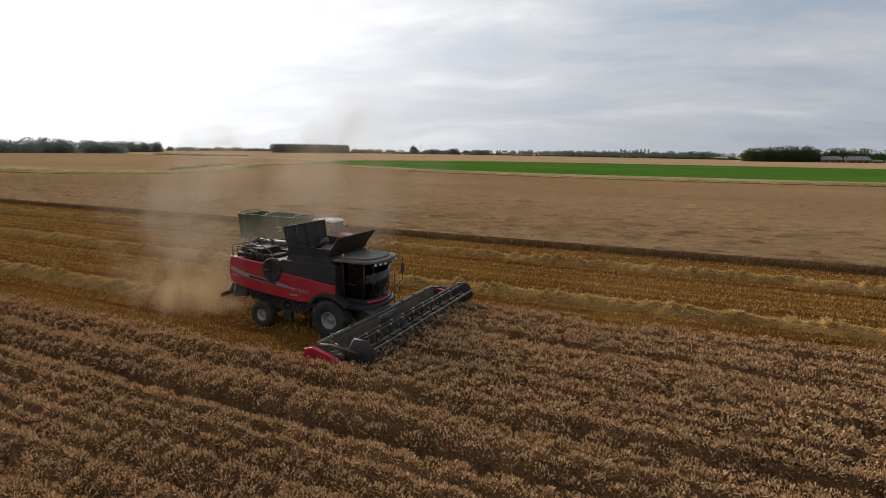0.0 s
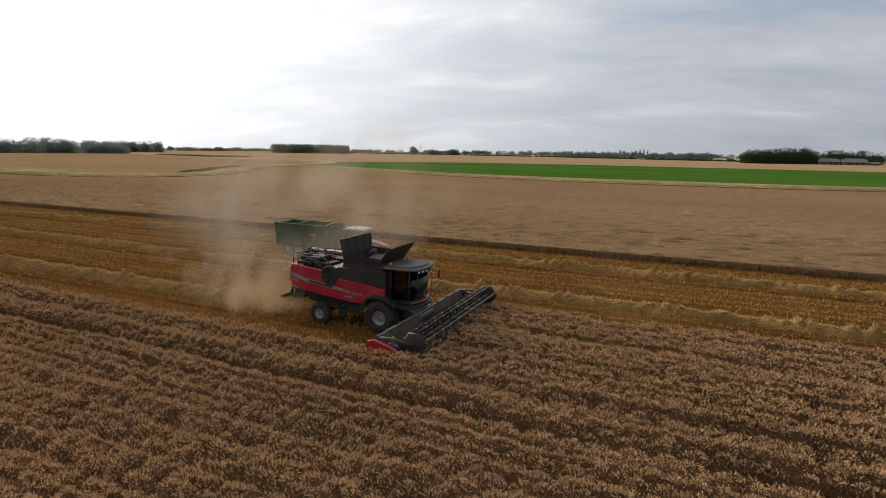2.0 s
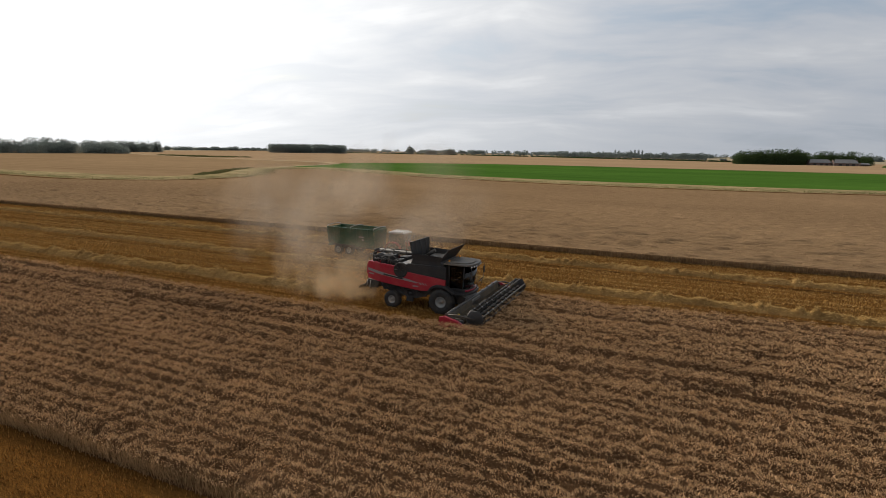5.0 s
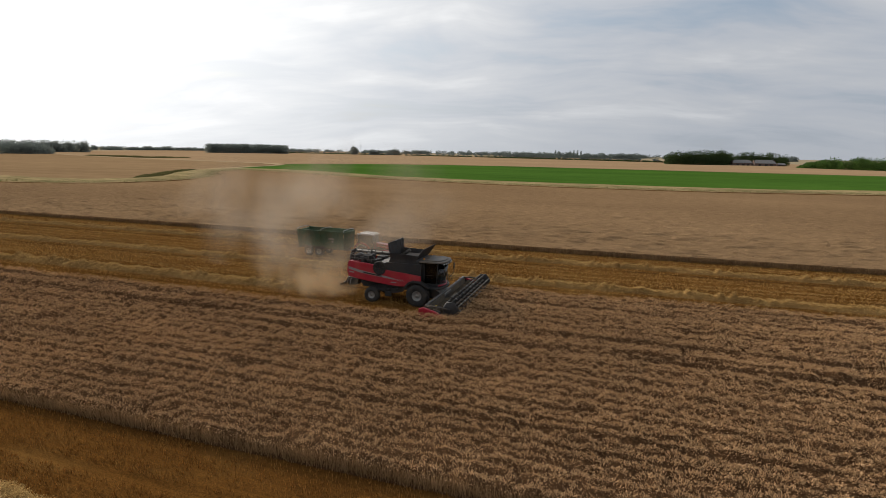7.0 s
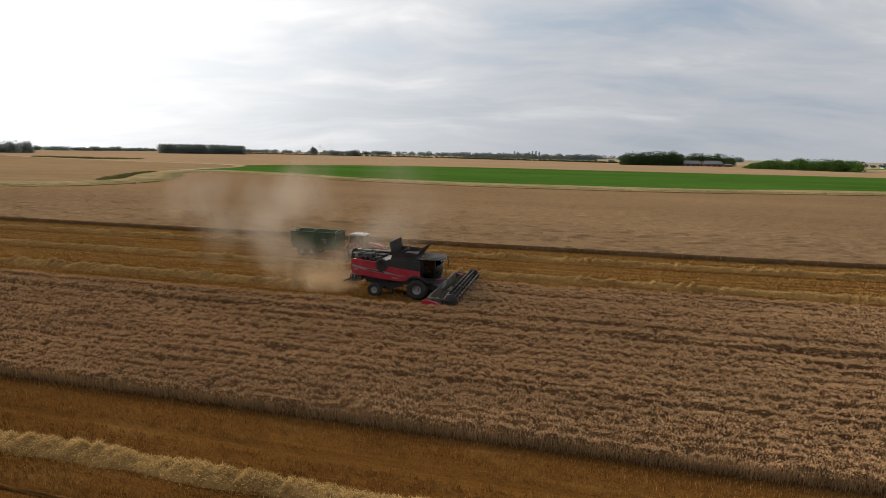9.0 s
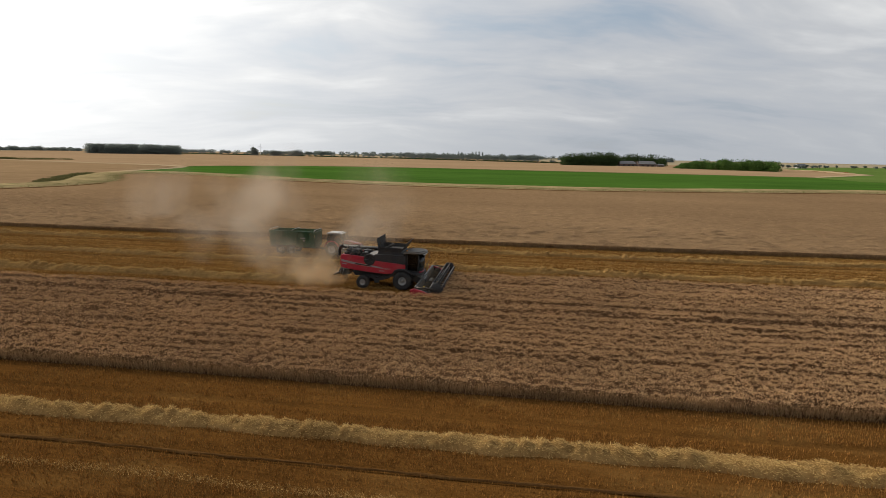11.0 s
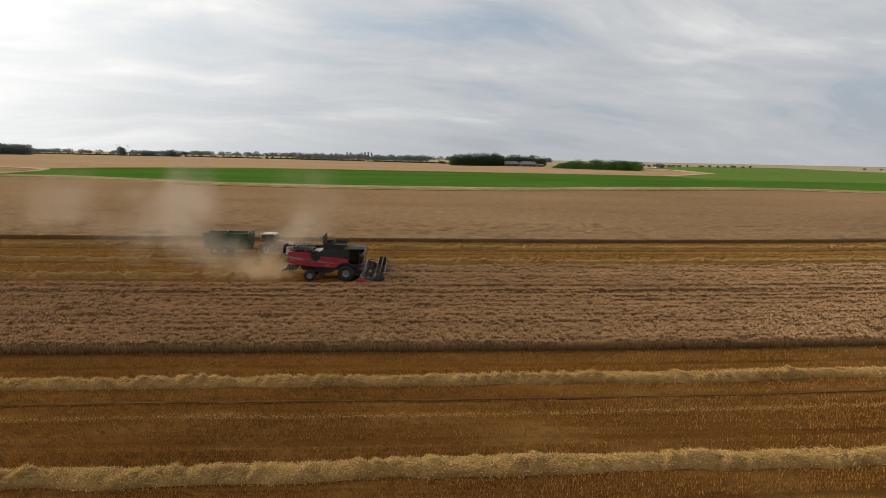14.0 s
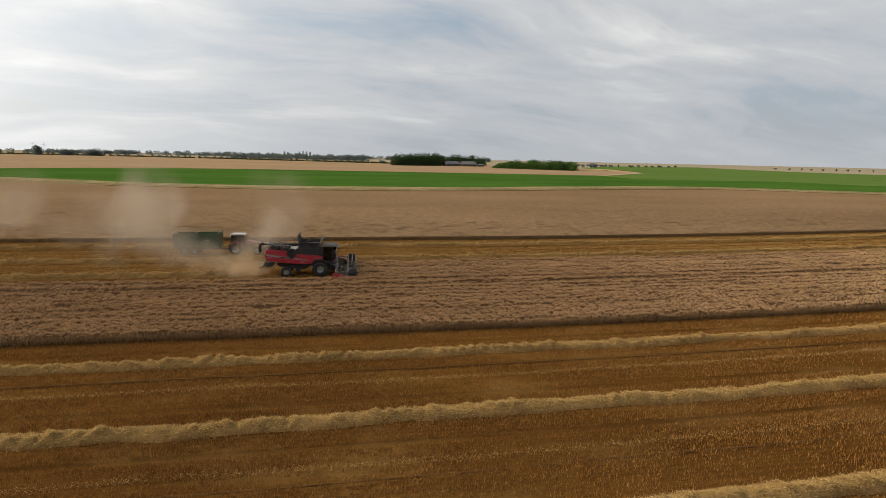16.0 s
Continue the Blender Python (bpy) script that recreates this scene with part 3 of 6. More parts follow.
def straw_swath(y, x0, x1, wide, high, dense, size, label, seed):
    """A windrow of straw: a lumpy mound with loose straws lying over it."""
    step = 0.15
    nx, ny = int((x1 - x0) / step), 13
    xs, ss = np.linspace(x0, x1, nx), np.linspace(-1, 1, ny)
    gx, gs = np.meshgrid(xs, ss, indexing="ij")

    rough = 0.36 if size < 1.1 else 0.55

    def shape(x, s):
        w = wide / 2 * (0.85 + 0.4 * wave(x, x * 0, 1.6, seed))
        sway = 0.35 * (wave(x, x * 0, 9, seed + 1) - 0.5) + 0.2 * (wave(x, x * 0, 2.2, seed + 2) - 0.5)
        yy = y + s * w + sway
        z = np.maximum(0, 1 - s * s) ** 0.7 * high * (0.75 + 0.45 * wave(x, s, 1.1, seed + 3)) * (0.72 + 0.5 * wave(x * 2.4, s * 1.6 + x, 1.0, seed + 4)) * np.clip(np.minimum(x - x0, x1 - x) / 2.5, 0, 1) ** 0.6
        z = z * (1 + rough * wave(x, s, 1.3, seed + 8) ** 1.5 * np.sin(x * 7.4 + np.abs(s) * 3.0 + 16 * wave(x, s * 0.4, 1.7, seed + 6))) + 0.10 * high * (wave(x * 3, s * 2, 0.7, seed + 9) - 0.5)
        return yy, z

    yy, z = shape(gx, gs)
    v = np.stack([gx.ravel(), (yy + bend(gx)).ravel(), (z + low(yy) - 0.03).ravel()], 1)
    ob = new("straw_swath", raw_mesh("straw_swath", v, grid_faces(nx, ny), STRAW_BED, True))
    tagged(ob, label, "straw", group="straw swaths", kind="stuff")
    n = int((x1 - x0) * wide * dense)
    x, s = rng.uniform(x0, x1, n), rng.triangular(-1.3, -0.1, 1.2, n)
    yy, z = shape(x, np.clip(s, -1, 1))
    yy = yy + (s - np.clip(s, -1, 1)) * wide / 2
    at = np.stack([x, yy + bend(x), z + low(yy) + rng.uniform(-0.02, 0.05, n)], 1)
    part("straws", blade_mesh("straws", blades(at, 0.16 * size ** 0.6, 0.028 * size, 3.4, 0.9, 2.6), STRAW), STRAW, ob, "loose yellow straws")


NEAR_LABEL = "long yellow straw windrow lying on orange stubble"
straw_swath(-7.9, -55, 70, 1.15, 0.40, 440, 1.05, NEAR_LABEL, 60)
straw_swath(-17.2, -40, 60, 1.2, 0.42, 520, 1.0, NEAR_LABEL, 70)
straw_swath(-26.4, -22, 55, 1.2, 0.42, 520, 0.95, NEAR_LABEL, 80)
straw_swath(20.3, -110, -15.2, 1.6, 0.48, 440, 1.15, "fresh straw windrow left behind the harvester", 90)
straw_swath(29.6, -130, 140, 1.35, 0.42, 200, 1.9, "pale straw windrow in the middle of the cut ground", 100)
straw_swath(40.6, -130, 140, 1.3, 0.40, 190, 2.0, "pale straw windrow near the far standing wheat", 110)


def straw_line(y, x0, x1, dense, size, label):
    """A thin scatter of straw and chaff along a wheel line."""
    n = int((x1 - x0) * dense)
    x = rng.uniform(x0, x1, n)
    yy = y + rng.normal(0, 0.15, n) + 0.3 * (wave(x, x * 0, 6, 120) - 0.5)
    at = np.stack([x, yy + bend(x), low(yy) + rng.uniform(0.04, 0.13, n)], 1)
    ob = new("straw_scatter", blade_mesh("straw_scatter", blades(at, 0.12 * size ** 0.5, 0.013 * size, 2.6), STRAW))
    tagged(ob, label, "straw", kind="stuff")


straw_line(-12.2, -50, 60, 150, 1.1, "thin pale line of scattered straw on stubble")
straw_line(-21.4, -40, 55, 90, 1.1, "thin line of scattered straw on stubble")
straw_line(34.2, -80, 90, 60, 2.4, "thin pale line of scattered straw along wheel marks")
straw_line(27.0, -80, 90, 45, 2.2, "thin pale line of scattered straw along wheel marks")
straw_line(37.2, -80, 90, 45, 2.4, "thin pale line of scattered straw along wheel marks")
for y, dense in ((26.0, 35), (32.9, 40), (36.0, 40), (43.6, 35), (44.6, 30)):
    straw_line(y, -100, 100, dense, 2.3, "thin pale line of scattered straw along wheel marks")
straw_line(16.6, -70, -12, 70, 1.6, "thin pale line of scattered straw along wheel marks")
straw_line(23.4, -70, -12, 70, 1.8, "thin pale line of scattered straw along wheel marks")


def wheel_mark(y, x0, x1, wide, label):
    """A strip of bare trodden soil where wheels have run."""
    xs = np.linspace(x0, x1, int((x1 - x0) / 0.4))
    rows = []
    for f in (-1.0, -0.6, 0.0, 0.6, 1.0):
        edge = wide * f * (0.15 + 1.5 * wave(xs, xs * 0 + f * 3, 0.9, 141))
        yy = y + edge / 2 + 0.12 * (wave(xs, xs * 0, 8, 142) - 0.5)
        z = low(yy) + 0.035 * (wave(xs, yy, 0.5, 143)) + (0.012 if abs(f) < 1 else -0.06)
        rows.append(np.stack([xs, yy + bend(xs), z], 1))
    v = np.stack(rows, 1).reshape(-1, 3)
    ob = new("wheel_mark", raw_mesh("wheel_mark", v, grid_faces(len(xs), 5), BARE_SOIL, True))
    tagged(ob, label, "wheel mark", kind="structure")


wheel_mark(-10.35, -70, 80, 0.14, "dark bare wheel mark pressed through stubble")
wheel_mark(-22.6, -50, 70, 0.24, "dark bare wheel mark pressed through stubble")
wheel_mark(28.2, -90, 110, 0.35, "dark bare wheel mark pressed through stubble")
wheel_mark(32.6, -90, 110, 0.30, "dark bare wheel mark pressed through stubble")
wheel_mark(38.9, -90, 110, 0.35, "dark bare wheel mark pressed through stubble")


# ---- woods, hedges and the farm in the distance ----
def leaf_cloud(centres, radii, per, leaf):
    """Leaf clumps in uneven balls round the centres: arrays (n, 3), (n, 3)."""
    n = len(centres)
    d = rng.normal(0, 1, (n, per, 3))
    d /= np.linalg.norm(d, axis=2)[:, :, None]
    r = rng.uniform(0.62, 1.04, (n, per, 1)) * (0.85 + 0.3 * rng.uniform(0, 1, (n, 1, 1)))
    c = (centres[:, None, :] + d * r * radii[:, None, :]).reshape(-1, 3)
    c[:, 2] = np.maximum(c[:, 2], 0.3)
    a, b = rng.normal(0, 1, c.shape), rng.normal(0, 1, c.shape)
    a /= np.linalg.norm(a, axis=1)[:, None]
    b /= np.linalg.norm(b, axis=1)[:, None]
    s = (leaf * rng.uniform(0.6, 1.4, len(c)))[:, None]
    return np.stack([c - a * s * 0.6, c + a * s * 0.6, c + b * s], 1).reshape(-1, 3)


def wood(line, depth, high, trees, mat, label, spread=4.5, leaf=1.5, per=44, flat=0.2):
    """A wood along a line of (x, y, height factor); crowns of uneven height, leafy to the ground at the front."""
    p = np.array(line, float)
    s = np.concatenate([[0], np.cumsum(np.linalg.norm(np.diff(p[:, :2], axis=0), axis=1))])
    u = rng.uniform(0, s[-1], trees)
    x, y, f = (np.interp(u, s, p[:, i]) for i in range(3))
    back = rng.uniform(0, 1, trees) ** 1.4 * depth
    away = np.stack([x, y], 1)
    away /= np.linalg.norm(away, axis=1)[:, None]
    x, y = x + away[:, 0] * back, y + away[:, 1] * back
    h = high * f * rng.uniform(1 - flat, 1 + flat * 0.4, trees)
    sets = []
    for lift, wide in ((0.72, 0.9), (0.45, 1.1), (0.2, 1.15)):
        c = np.stack([x + rng.normal(0, 1, trees), y + rng.normal(0, 1, trees), h * lift], 1)
        rad = np.stack([spread * wide * rng.uniform(0.8, 1.2, trees), spread * wide * rng.uniform(0.8, 1.2, trees), h * 0.30], 1)
        sets.append(leaf_cloud(c, rad, per, leaf))
    ob = new("woodland", blade_mesh("woodland", merge(*sets), mat))
    tagged(ob, label, "wood", kind="stuff")


wood([(-790, 250, 1.3), (-755, 305, 1.3), (-735, 335, 1.15), (-728, 362, 0.9), (-722, 380, 0.95), (-717, 394, 1.1), (-729, 434, 0.95), (-713, 462, 0.95), (-700, 491, 0.7)], 60, 17, 200, HAZE_TINTED_LEAVES, "dark leafy wood at a field edge", 6.5, 1.1, 120, 0.3)
wood([(-905, 600, 1.0), (-893, 640, 1.0), (-863, 680, 1.05)], 60, 18, 70, HAZE_TINTED_LEAVES, "grey-green wood behind fields", 6.5, 1.3, 100, 0.3)
wood([(-1405, 1123, 1.0), (-1440, 1300, 0.8), (-1449, 1376, 1.1), (-1479, 1626, 0.9)], 60, 12, 110, HAZE_TINTED_LEAVES, "low hazy tree line on the horizon", 8, 1.9, 70, 0.4)
wood([(-925, 1027, 1.0), (-850, 1085, 1.06), (-786, 1136, 1.0)], 60, 21, 260, HAZE_TINTED_LEAVES, "dense flat-topped plantation standing alone in fields", 8.0, 1.4, 76, 0.06)
wood([(-1700, 2100, 1.0), (-1200, 2250, 0.8), (-700, 2250, 1.1), (-100, 2150, 0.9), (500, 1950, 1.0)], 150, 15, 260, HAZE_TINTED_LEAVES, "distant broken tree line on the horizon", 13, 3.0, 60, 0.5)
wood([(-700, 1310, 1.0), (-688, 1312, 1.0)], 12, 21, 8, HAZE_TINTED_LEAVES, "tall round clump of trees by the road", 7, 1.1, 200)
wood([(-655, 1328, 1.0), (-632, 1340, 1.0)], 14, 14, 10, HAZE_TINTED_LEAVES, "round clump of trees by the road", 7, 1.1, 200)
wood([(-612, 1348, 0.9), (-585, 1360, 1.1)], 14, 15, 11, HAZE_TINTED_LEAVES, "domed clump of trees by the road", 7, 1.1, 200)
wood([(-330, 1560, 0.9), (-230, 1600, 1.1), (-120, 1560, 0.9), (40, 1500, 1.0)], 60, 15, 90, HAZE_TINTED_LEAVES, "village trees behind the road", 8, 1.9, 80, 0.5)
wood([(60, 800, 0.9), (75, 800, 0.95), (90, 804, 1.0), (108, 812, 1.08), (129, 826, 1.08), (140, 838, 0.95)], 26, 17.5, 130, LEAVES, "dark dense farm wood of tall trees", 6.0, 0.95, 120, 0.34)
wood([(150, 900, 0.95), (178, 900, 1.05), (205, 895, 0.95), (222, 880, 0.8)], 22, 17.5, 50, LEAVES, "dark trees sheltering the farm", 5.5, 1.0, 130, 0.36)
wood([(200, 720, 0.25), (210, 705, 0.7), (217, 688, 0.95), (247, 657, 1.04), (280, 625, 0.85)], 70, 12.0, 150, BUSH, "young green wood with a rounded edge", 4.5, 1.0, 100, 0.42)
wood([(215, 770, 0.8), (236, 790, 1.0)], 20, 8, 12, BUSH, "low bushes beside the farm track", 3.5, 0.8, 120)
wood([(-571, 444, 0.7), (-510, 425, 1.0), (-455, 416, 1.0), (-440, 450, 0.7)], 14, 1.9, 80, WEEDS, "low rough scrub along a far field margin", 4.5, 0.5, 80)
wood([(-156, 131, 0.6), (-163, 140, 1.0), (-180, 166, 1.3), (-203, 204, 0.5)], 5, 0.95, 60, WEEDS, "low green weeds in the grass verge", 2.4, 0.4, 70)

# the road hedge, one dark band
wood([(-952, 1386, 1.0), (-593, 1357, 1.0), (-299, 1245, 1.0), (68, 979, 1.0)], 4, 2.6, 420, LEAVES, "clipped dark hedge along the far road", 3.2, 1.1, 45, 0.05)


def tree(high, spread, seed):
    """A field tree: tapered trunk with limbs, crown of leaf clumps with gaps."""
    base = new("tree")
    base.empty_display_size = 0.5
    bm = bmesh.new()
    bmesh.ops.create_cone(bm, cap_ends=True, segments=8, radius1=0.28, radius2=0.14, depth=high * 0.5, matrix=Matrix.Translation((0, 0, high * 0.25)))
    for k in range(4):
        a = k * 1.6 + seed
        m = Matrix.Translation((0, 0, high * 0.42)) @ Matrix.Rotation(a, 4, "Z") @ Matrix.Rotation(0.7, 4, "Y") @ Matrix.Translation((0, 0, high * 0.14))
        bmesh.ops.create_cone(bm, cap_ends=True, segments=6, radius1=0.11, radius2=0.04, depth=high * 0.28, matrix=m)
    part("trunk", bm, BARK, base)
    k = 9
    c = np.stack([rng.normal(0, spread * 0.42, k), rng.normal(0, spread * 0.42, k), rng.uniform(0.42, 0.85, k) * high], 1)
    r = np.stack([rng.uniform(0.35, 0.6, k) * spread, rng.uniform(0.35, 0.6, k) * spread, rng.uniform(0.12, 0.2, k) * high], 1)
    part("crown", blade_mesh("crown", leaf_cloud(c, r, 80, 0.65), HAZE_TINTED_LEAVES), HAZE_TINTED_LEAVES, base)
    return tagged(base, "round leafy field tree in a roadside row", "tree", group="roadside trees")


kinds = [tree(7.0, 3.4, 0), tree(6.0, 3.0, 1), tree(8.0, 3.2, 2)]
spots = []
road = [(-952, 1386), (-593, 1357), (-299, 1245), (68, 979)]
for (x0, y0), (x1, y1) in zip(road, road[1:]):
    steps = int(math.hypot(x1 - x0, y1 - y0) / 17)
    spots += [(x0 + (x1 - x0) * (i + random.uniform(0, 0.7)) / steps, y0 + (y1 - y0) * (i + 0.3) / steps + random.uniform(-3, 6)) for i in range(steps)]
right_row = [(430, 972), (535, 1034), (752, 1141)]
for (x0, y0), (x1, y1) in zip(right_row, right_row[1:]):
    steps = 11
    spots += [(x0 + (x1 - x0) * (i + random.uniform(0, 0.6)) / steps, y0 + (y1 - y0) * (i + 0.3) / steps) for i in range(steps)]
spots += [(1040 + 22 * i + random.uniform(-6, 6), 1165 - 12 * i) for i in range(9)]
for i, (x, y) in enumerate(spots):
    ob = kinds[i % 3]
    scale = random.uniform(0.75, 1.15) * (0.6 if x > 1000 else 1.0)
    place = pose(x, y, LOW, 0, 0, random.uniform(0, 360))
    if i < 3:
        ob.scale = (scale,) * 3
        ob.matrix_basis = place @ Matrix.Diagonal((scale, scale, scale, 1))
    else:
        copy_thing(ob, place)


def poplars():
    for i, x in enumerate((-262, -225, -214, -178, -166, -155, -144)):
        base = tagged(new("poplar_tree"), "tall narrow poplar in a village row", "tree", group="poplars")
        h = (19, 24, 22, 23, 25, 25, 23)[i]
        c = np.stack([np.zeros(5), np.zeros(5), np.linspace(0.2, 0.85, 5) * h], 1)
        r = np.stack([np.full(5, 3.2), np.full(5, 3.2), np.full(5, h * 0.15)], 1)
        bm = bmesh.new()
        bmesh.ops.create_cone(bm, cap_ends=True, segments=6, radius1=0.5, radius2=0.1, depth=h * 0.7, matrix=Matrix.Translation((0, 0, h * 0.35)))
        part("trunk", bm, BARK, base)
        part("crown", blade_mesh("crown", leaf_cloud(c, r, 60, 1.6), HAZE_TINTED_LEAVES), HAZE_TINTED_LEAVES, base)
        base.matrix_basis = pose(x, 1850 + 6 * i, LOW)


poplars()
ROOF = surface("grey_roof_sheet", ((0.085, 0.08, 0.078), (0.14, 0.135, 0.13)), 0.3, rough=0.7)
BARN_WALL = surface("weathered_barn_wall", ((0.10, 0.065, 0.055), (0.17, 0.115, 0.095)), 0.4, rough=0.85)
WHITE_WALL = surface("pale_render_wall", ((0.40, 0.385, 0.355), (0.52, 0.50, 0.465)), 0.5, rough=0.85)
DOORWAY_SHADE = surface("doorway_shade_paint", ((0.02, 0.02, 0.02), (0.05, 0.045, 0.04)), 1.0, rough=0.9)
TOWER = surface("pale_painted_steel", ((0.60, 0.62, 0.64), (0.70, 0.72, 0.74)), 0.3, rough=0.5)


def barn(x, y, turn, length, width, eave, ridge, wall_mat, label):
    base = tagged(new("barn"), label, "barn")
    L, W = length / 2, width / 2
    bm = bmesh.new()
    v = [bm.verts.new(c) for c in ((-L, -W, 0), (L, -W, 0), (L, W, 0), (-L, W, 0), (-L, -W, eave), (L, -W, eave), (L, W, eave), (-L, W, eave), (-L, 0, ridge - 0.2), (L, 0, ridge - 0.2))]
    for f in ((0, 1, 5, 4), (2, 3, 7, 6), (1, 2, 6, 9, 5), (3, 0, 4, 8, 7), (3, 2, 1, 0)):
        bm.faces.new([v[i] for i in f])
    part("wall", bm, wall_mat, base)
    bm = bmesh.new()
    o, h = 0.6, length * 0.12
    for side in (-1, 1):
        a = [(-L - o, side * (W + o), eave - 0.25), (L + o, side * (W + o), eave - 0.25), (L + o - h, 0, ridge), (-L - o + h, 0, ridge)]
        top = [bm.verts.new(p) for p in a]
        bottom = [bm.verts.new((p[0], p[1], p[2] - 0.2)) for p in a]
        bm.faces.new(top if side < 0 else top[::-1])
        bm.faces.new(bottom[::-1] if side < 0 else bottom)
        for i in range(4):
            bm.faces.new((top[i], bottom[i], bottom[(i + 1) % 4], top[(i + 1) % 4]))
    part("roof", bm, ROOF, base)
    # doorways are thin boxes on the wall, the inside's shade put into their colour
    for k in (-0.5, 0.1, 0.6):
        bm = bmesh.new()
        bmesh.ops.create_cube(bm, size=1, matrix=Matrix.Translation((k * L, -W - 0.02, eave * 0.36)) @ Matrix.Diagonal((length * 0.13, 0.12, eave * 0.72, 1)))
        part("door", bm, DOORWAY_SHADE, base, "doorway panel painted dark like a shaded inside")
    base.matrix_basis = pose(x, y, LOW, 0, 0, turn)


barn(157, 842, 4, 24, 16, 4.2, 8.2, BARN_WALL, "long farm barn with a pale grey roof")
barn(184, 838, 4, 26, 16, 4.2, 8.6, BARN_WALL, "wide farm barn with a pale grey roof")
barn(206, 842, 4, 9, 8, 3.0, 4.6, BARN_WALL, "small dark farm shed")
barn(224, 800, 80, 10, 6, 3.4, 6.2, WHITE_WALL, "small white-gabled farm house")
barn(482, 1015, 10, 16, 9, 4.5, 8.5, WHITE_WALL, "pale distant house between trees")


def wind_turbine(x, y, high, turn):
    base = tagged(new("wind_turbine"), "slender pale wind turbine on the horizon", "wind turbine", group="wind turbines")
    bm = bmesh.new()
    bmesh.ops.create_cone(bm, cap_ends=True, segments=12, radius1=0.8, radius2=0.4, depth=high, matrix=Matrix.Translation((0, 0, high / 2)))
    part("tower", bm, TOWER, base)
    bm = bmesh.new()
    bmesh.ops.create_cube(bm, size=1, matrix=Matrix.Translation((0, 0.8, high)) @ Matrix.Diagonal((1.6, 4.5, 1.7, 1)))
    part("nacelle", bm, TOWER, base)
    for k in range(3):
        bm = bmesh.new()
        bmesh.ops.create_cone(bm, cap_ends=True, segments=6, radius1=0.55, radius2=0.2, depth=9,
                              matrix=Matrix.Translation((0, -1.8, high)) @ Matrix.Rotation(turn + k * 2.0944, 4, "Y") @ Matrix.Translation((0, 0, 4.5)) @ Matrix.Diagonal((1, 0.3, 1, 1)))
        part("blade", bm, TOWER, base)
    base.matrix_basis = pose(x, y, LOW, 0, 0, 20)


wind_turbine(-880, 1660, 27, 0.9)
wind_turbine(-858, 1672, 27, 0.2)


# ---- machines ----
DUSTY = (0.30, 0.21, 0.12)
RED = surface("red_machine_paint", ((0.25, 0.004, 0.018), (0.33, 0.006, 0.024)), 0.8, rough=0.36, bump=0.02, dirt=DUSTY, dirt_scale=0.9, dirt_amount=0.10, coat=0.25)
BLACK = surface("black_panel_paint", ((0.007, 0.007, 0.008), (0.014, 0.013, 0.013)), 1.0, rough=0.62, bump=0.03, dirt=DUSTY, dirt_scale=1.1, dirt_amount=0.06)
STEEL = surface("dark_worn_steel", ((0.016, 0.015, 0.014), (0.042, 0.039, 0.036)), 2.0, rough=0.62, metal=0.1, dirt=DUSTY, dirt_scale=1.6, dirt_amount=0.25)
BRIGHT = surface("bright_worn_steel", ((0.20, 0.195, 0.19), (0.33, 0.32, 0.31)), 2.0, rough=0.4, metal=0.6, dirt=DUSTY, dirt_scale=1.6, dirt_amount=0.3)
WORN = surface("worn_grey_steel", ((0.040, 0.039, 0.038), (0.10, 0.097, 0.094)), 2.5, rough=0.42, metal=0.4, dirt=DUSTY, dirt_scale=1.6, dirt_amount=0.2)
DUSTY_STEEL = surface("dusty_header_steel", ((0.040, 0.034, 0.026), (0.085, 0.070, 0.050)), 2.0, rough=0.7, dirt=(0.28, 0.19, 0.10), dirt_scale=1.2, dirt_amount=0.45)
RUBBER = surface("tyre_rubber", ((0.009, 0.0085, 0.0085), (0.018, 0.017, 0.016)), 2.0, rough=0.85, dirt=DUSTY, dirt_scale=2.0, dirt_amount=0.10)
RIM = surface("pale_grey_rim", ((0.20, 0.20, 0.195), (0.30, 0.30, 0.29)), 2.0, rough=0.5, metal=0.2, dirt=DUSTY, dirt_scale=2.5, dirt_amount=0.45)
ROOF_GREY = surface("dusty_cab_roof", ((0.055, 0.053, 0.050), (0.09, 0.086, 0.08)), 1.2, rough=0.65, dirt=DUSTY, dirt_scale=1.0, dirt_amount=0.35)
SILVER = surface("silver_stripe", ((0.17, 0.165, 0.165), (0.23, 0.225, 0.22)), 2.0, rough=0.45, metal=0.2, dirt=DUSTY, dirt_scale=1.2, dirt_amount=0.25)
PALE_PANEL = surface("pale_dusty_panel", ((0.16, 0.155, 0.15), (0.27, 0.26, 0.25)), 1.5, rough=0.55, dirt=DUSTY, dirt_scale=1.5, dirt_amount=0.4)
WHITE = surface("white_roof_paint", ((0.36, 0.36, 0.35), (0.46, 0.455, 0.44)), 1.0, rough=0.45, dirt=DUSTY, dirt_scale=1.2, dirt_amount=0.3)
TRAILER_GREEN = surface("dark_green_trailer_paint", ((0.012, 0.056, 0.024), (0.019, 0.074, 0.033)), 0.7, rough=0.45, dirt=DUSTY, dirt_scale=0.8, dirt_amount=0.22)
GRAIN = surface("heaped_grain", ((0.36, 0.22, 0.09), (0.5, 0.33, 0.15)), 8.0, rough=0.9, bump=0.8)
AMBER = surface("amber_lens", ((0.6, 0.22, 0.02), (0.7, 0.28, 0.03)), 5.0, rough=0.2)
YELLOW = surface("yellow_hose_mark", ((0.6, 0.45, 0.02), (0.7, 0.52, 0.04)), 5.0, rough=0.5)
LAMP_GLASS = surface("lamp_lens", ((0.55, 0.56, 0.57), (0.7, 0.71, 0.72)), 6.0, rough=0.1)
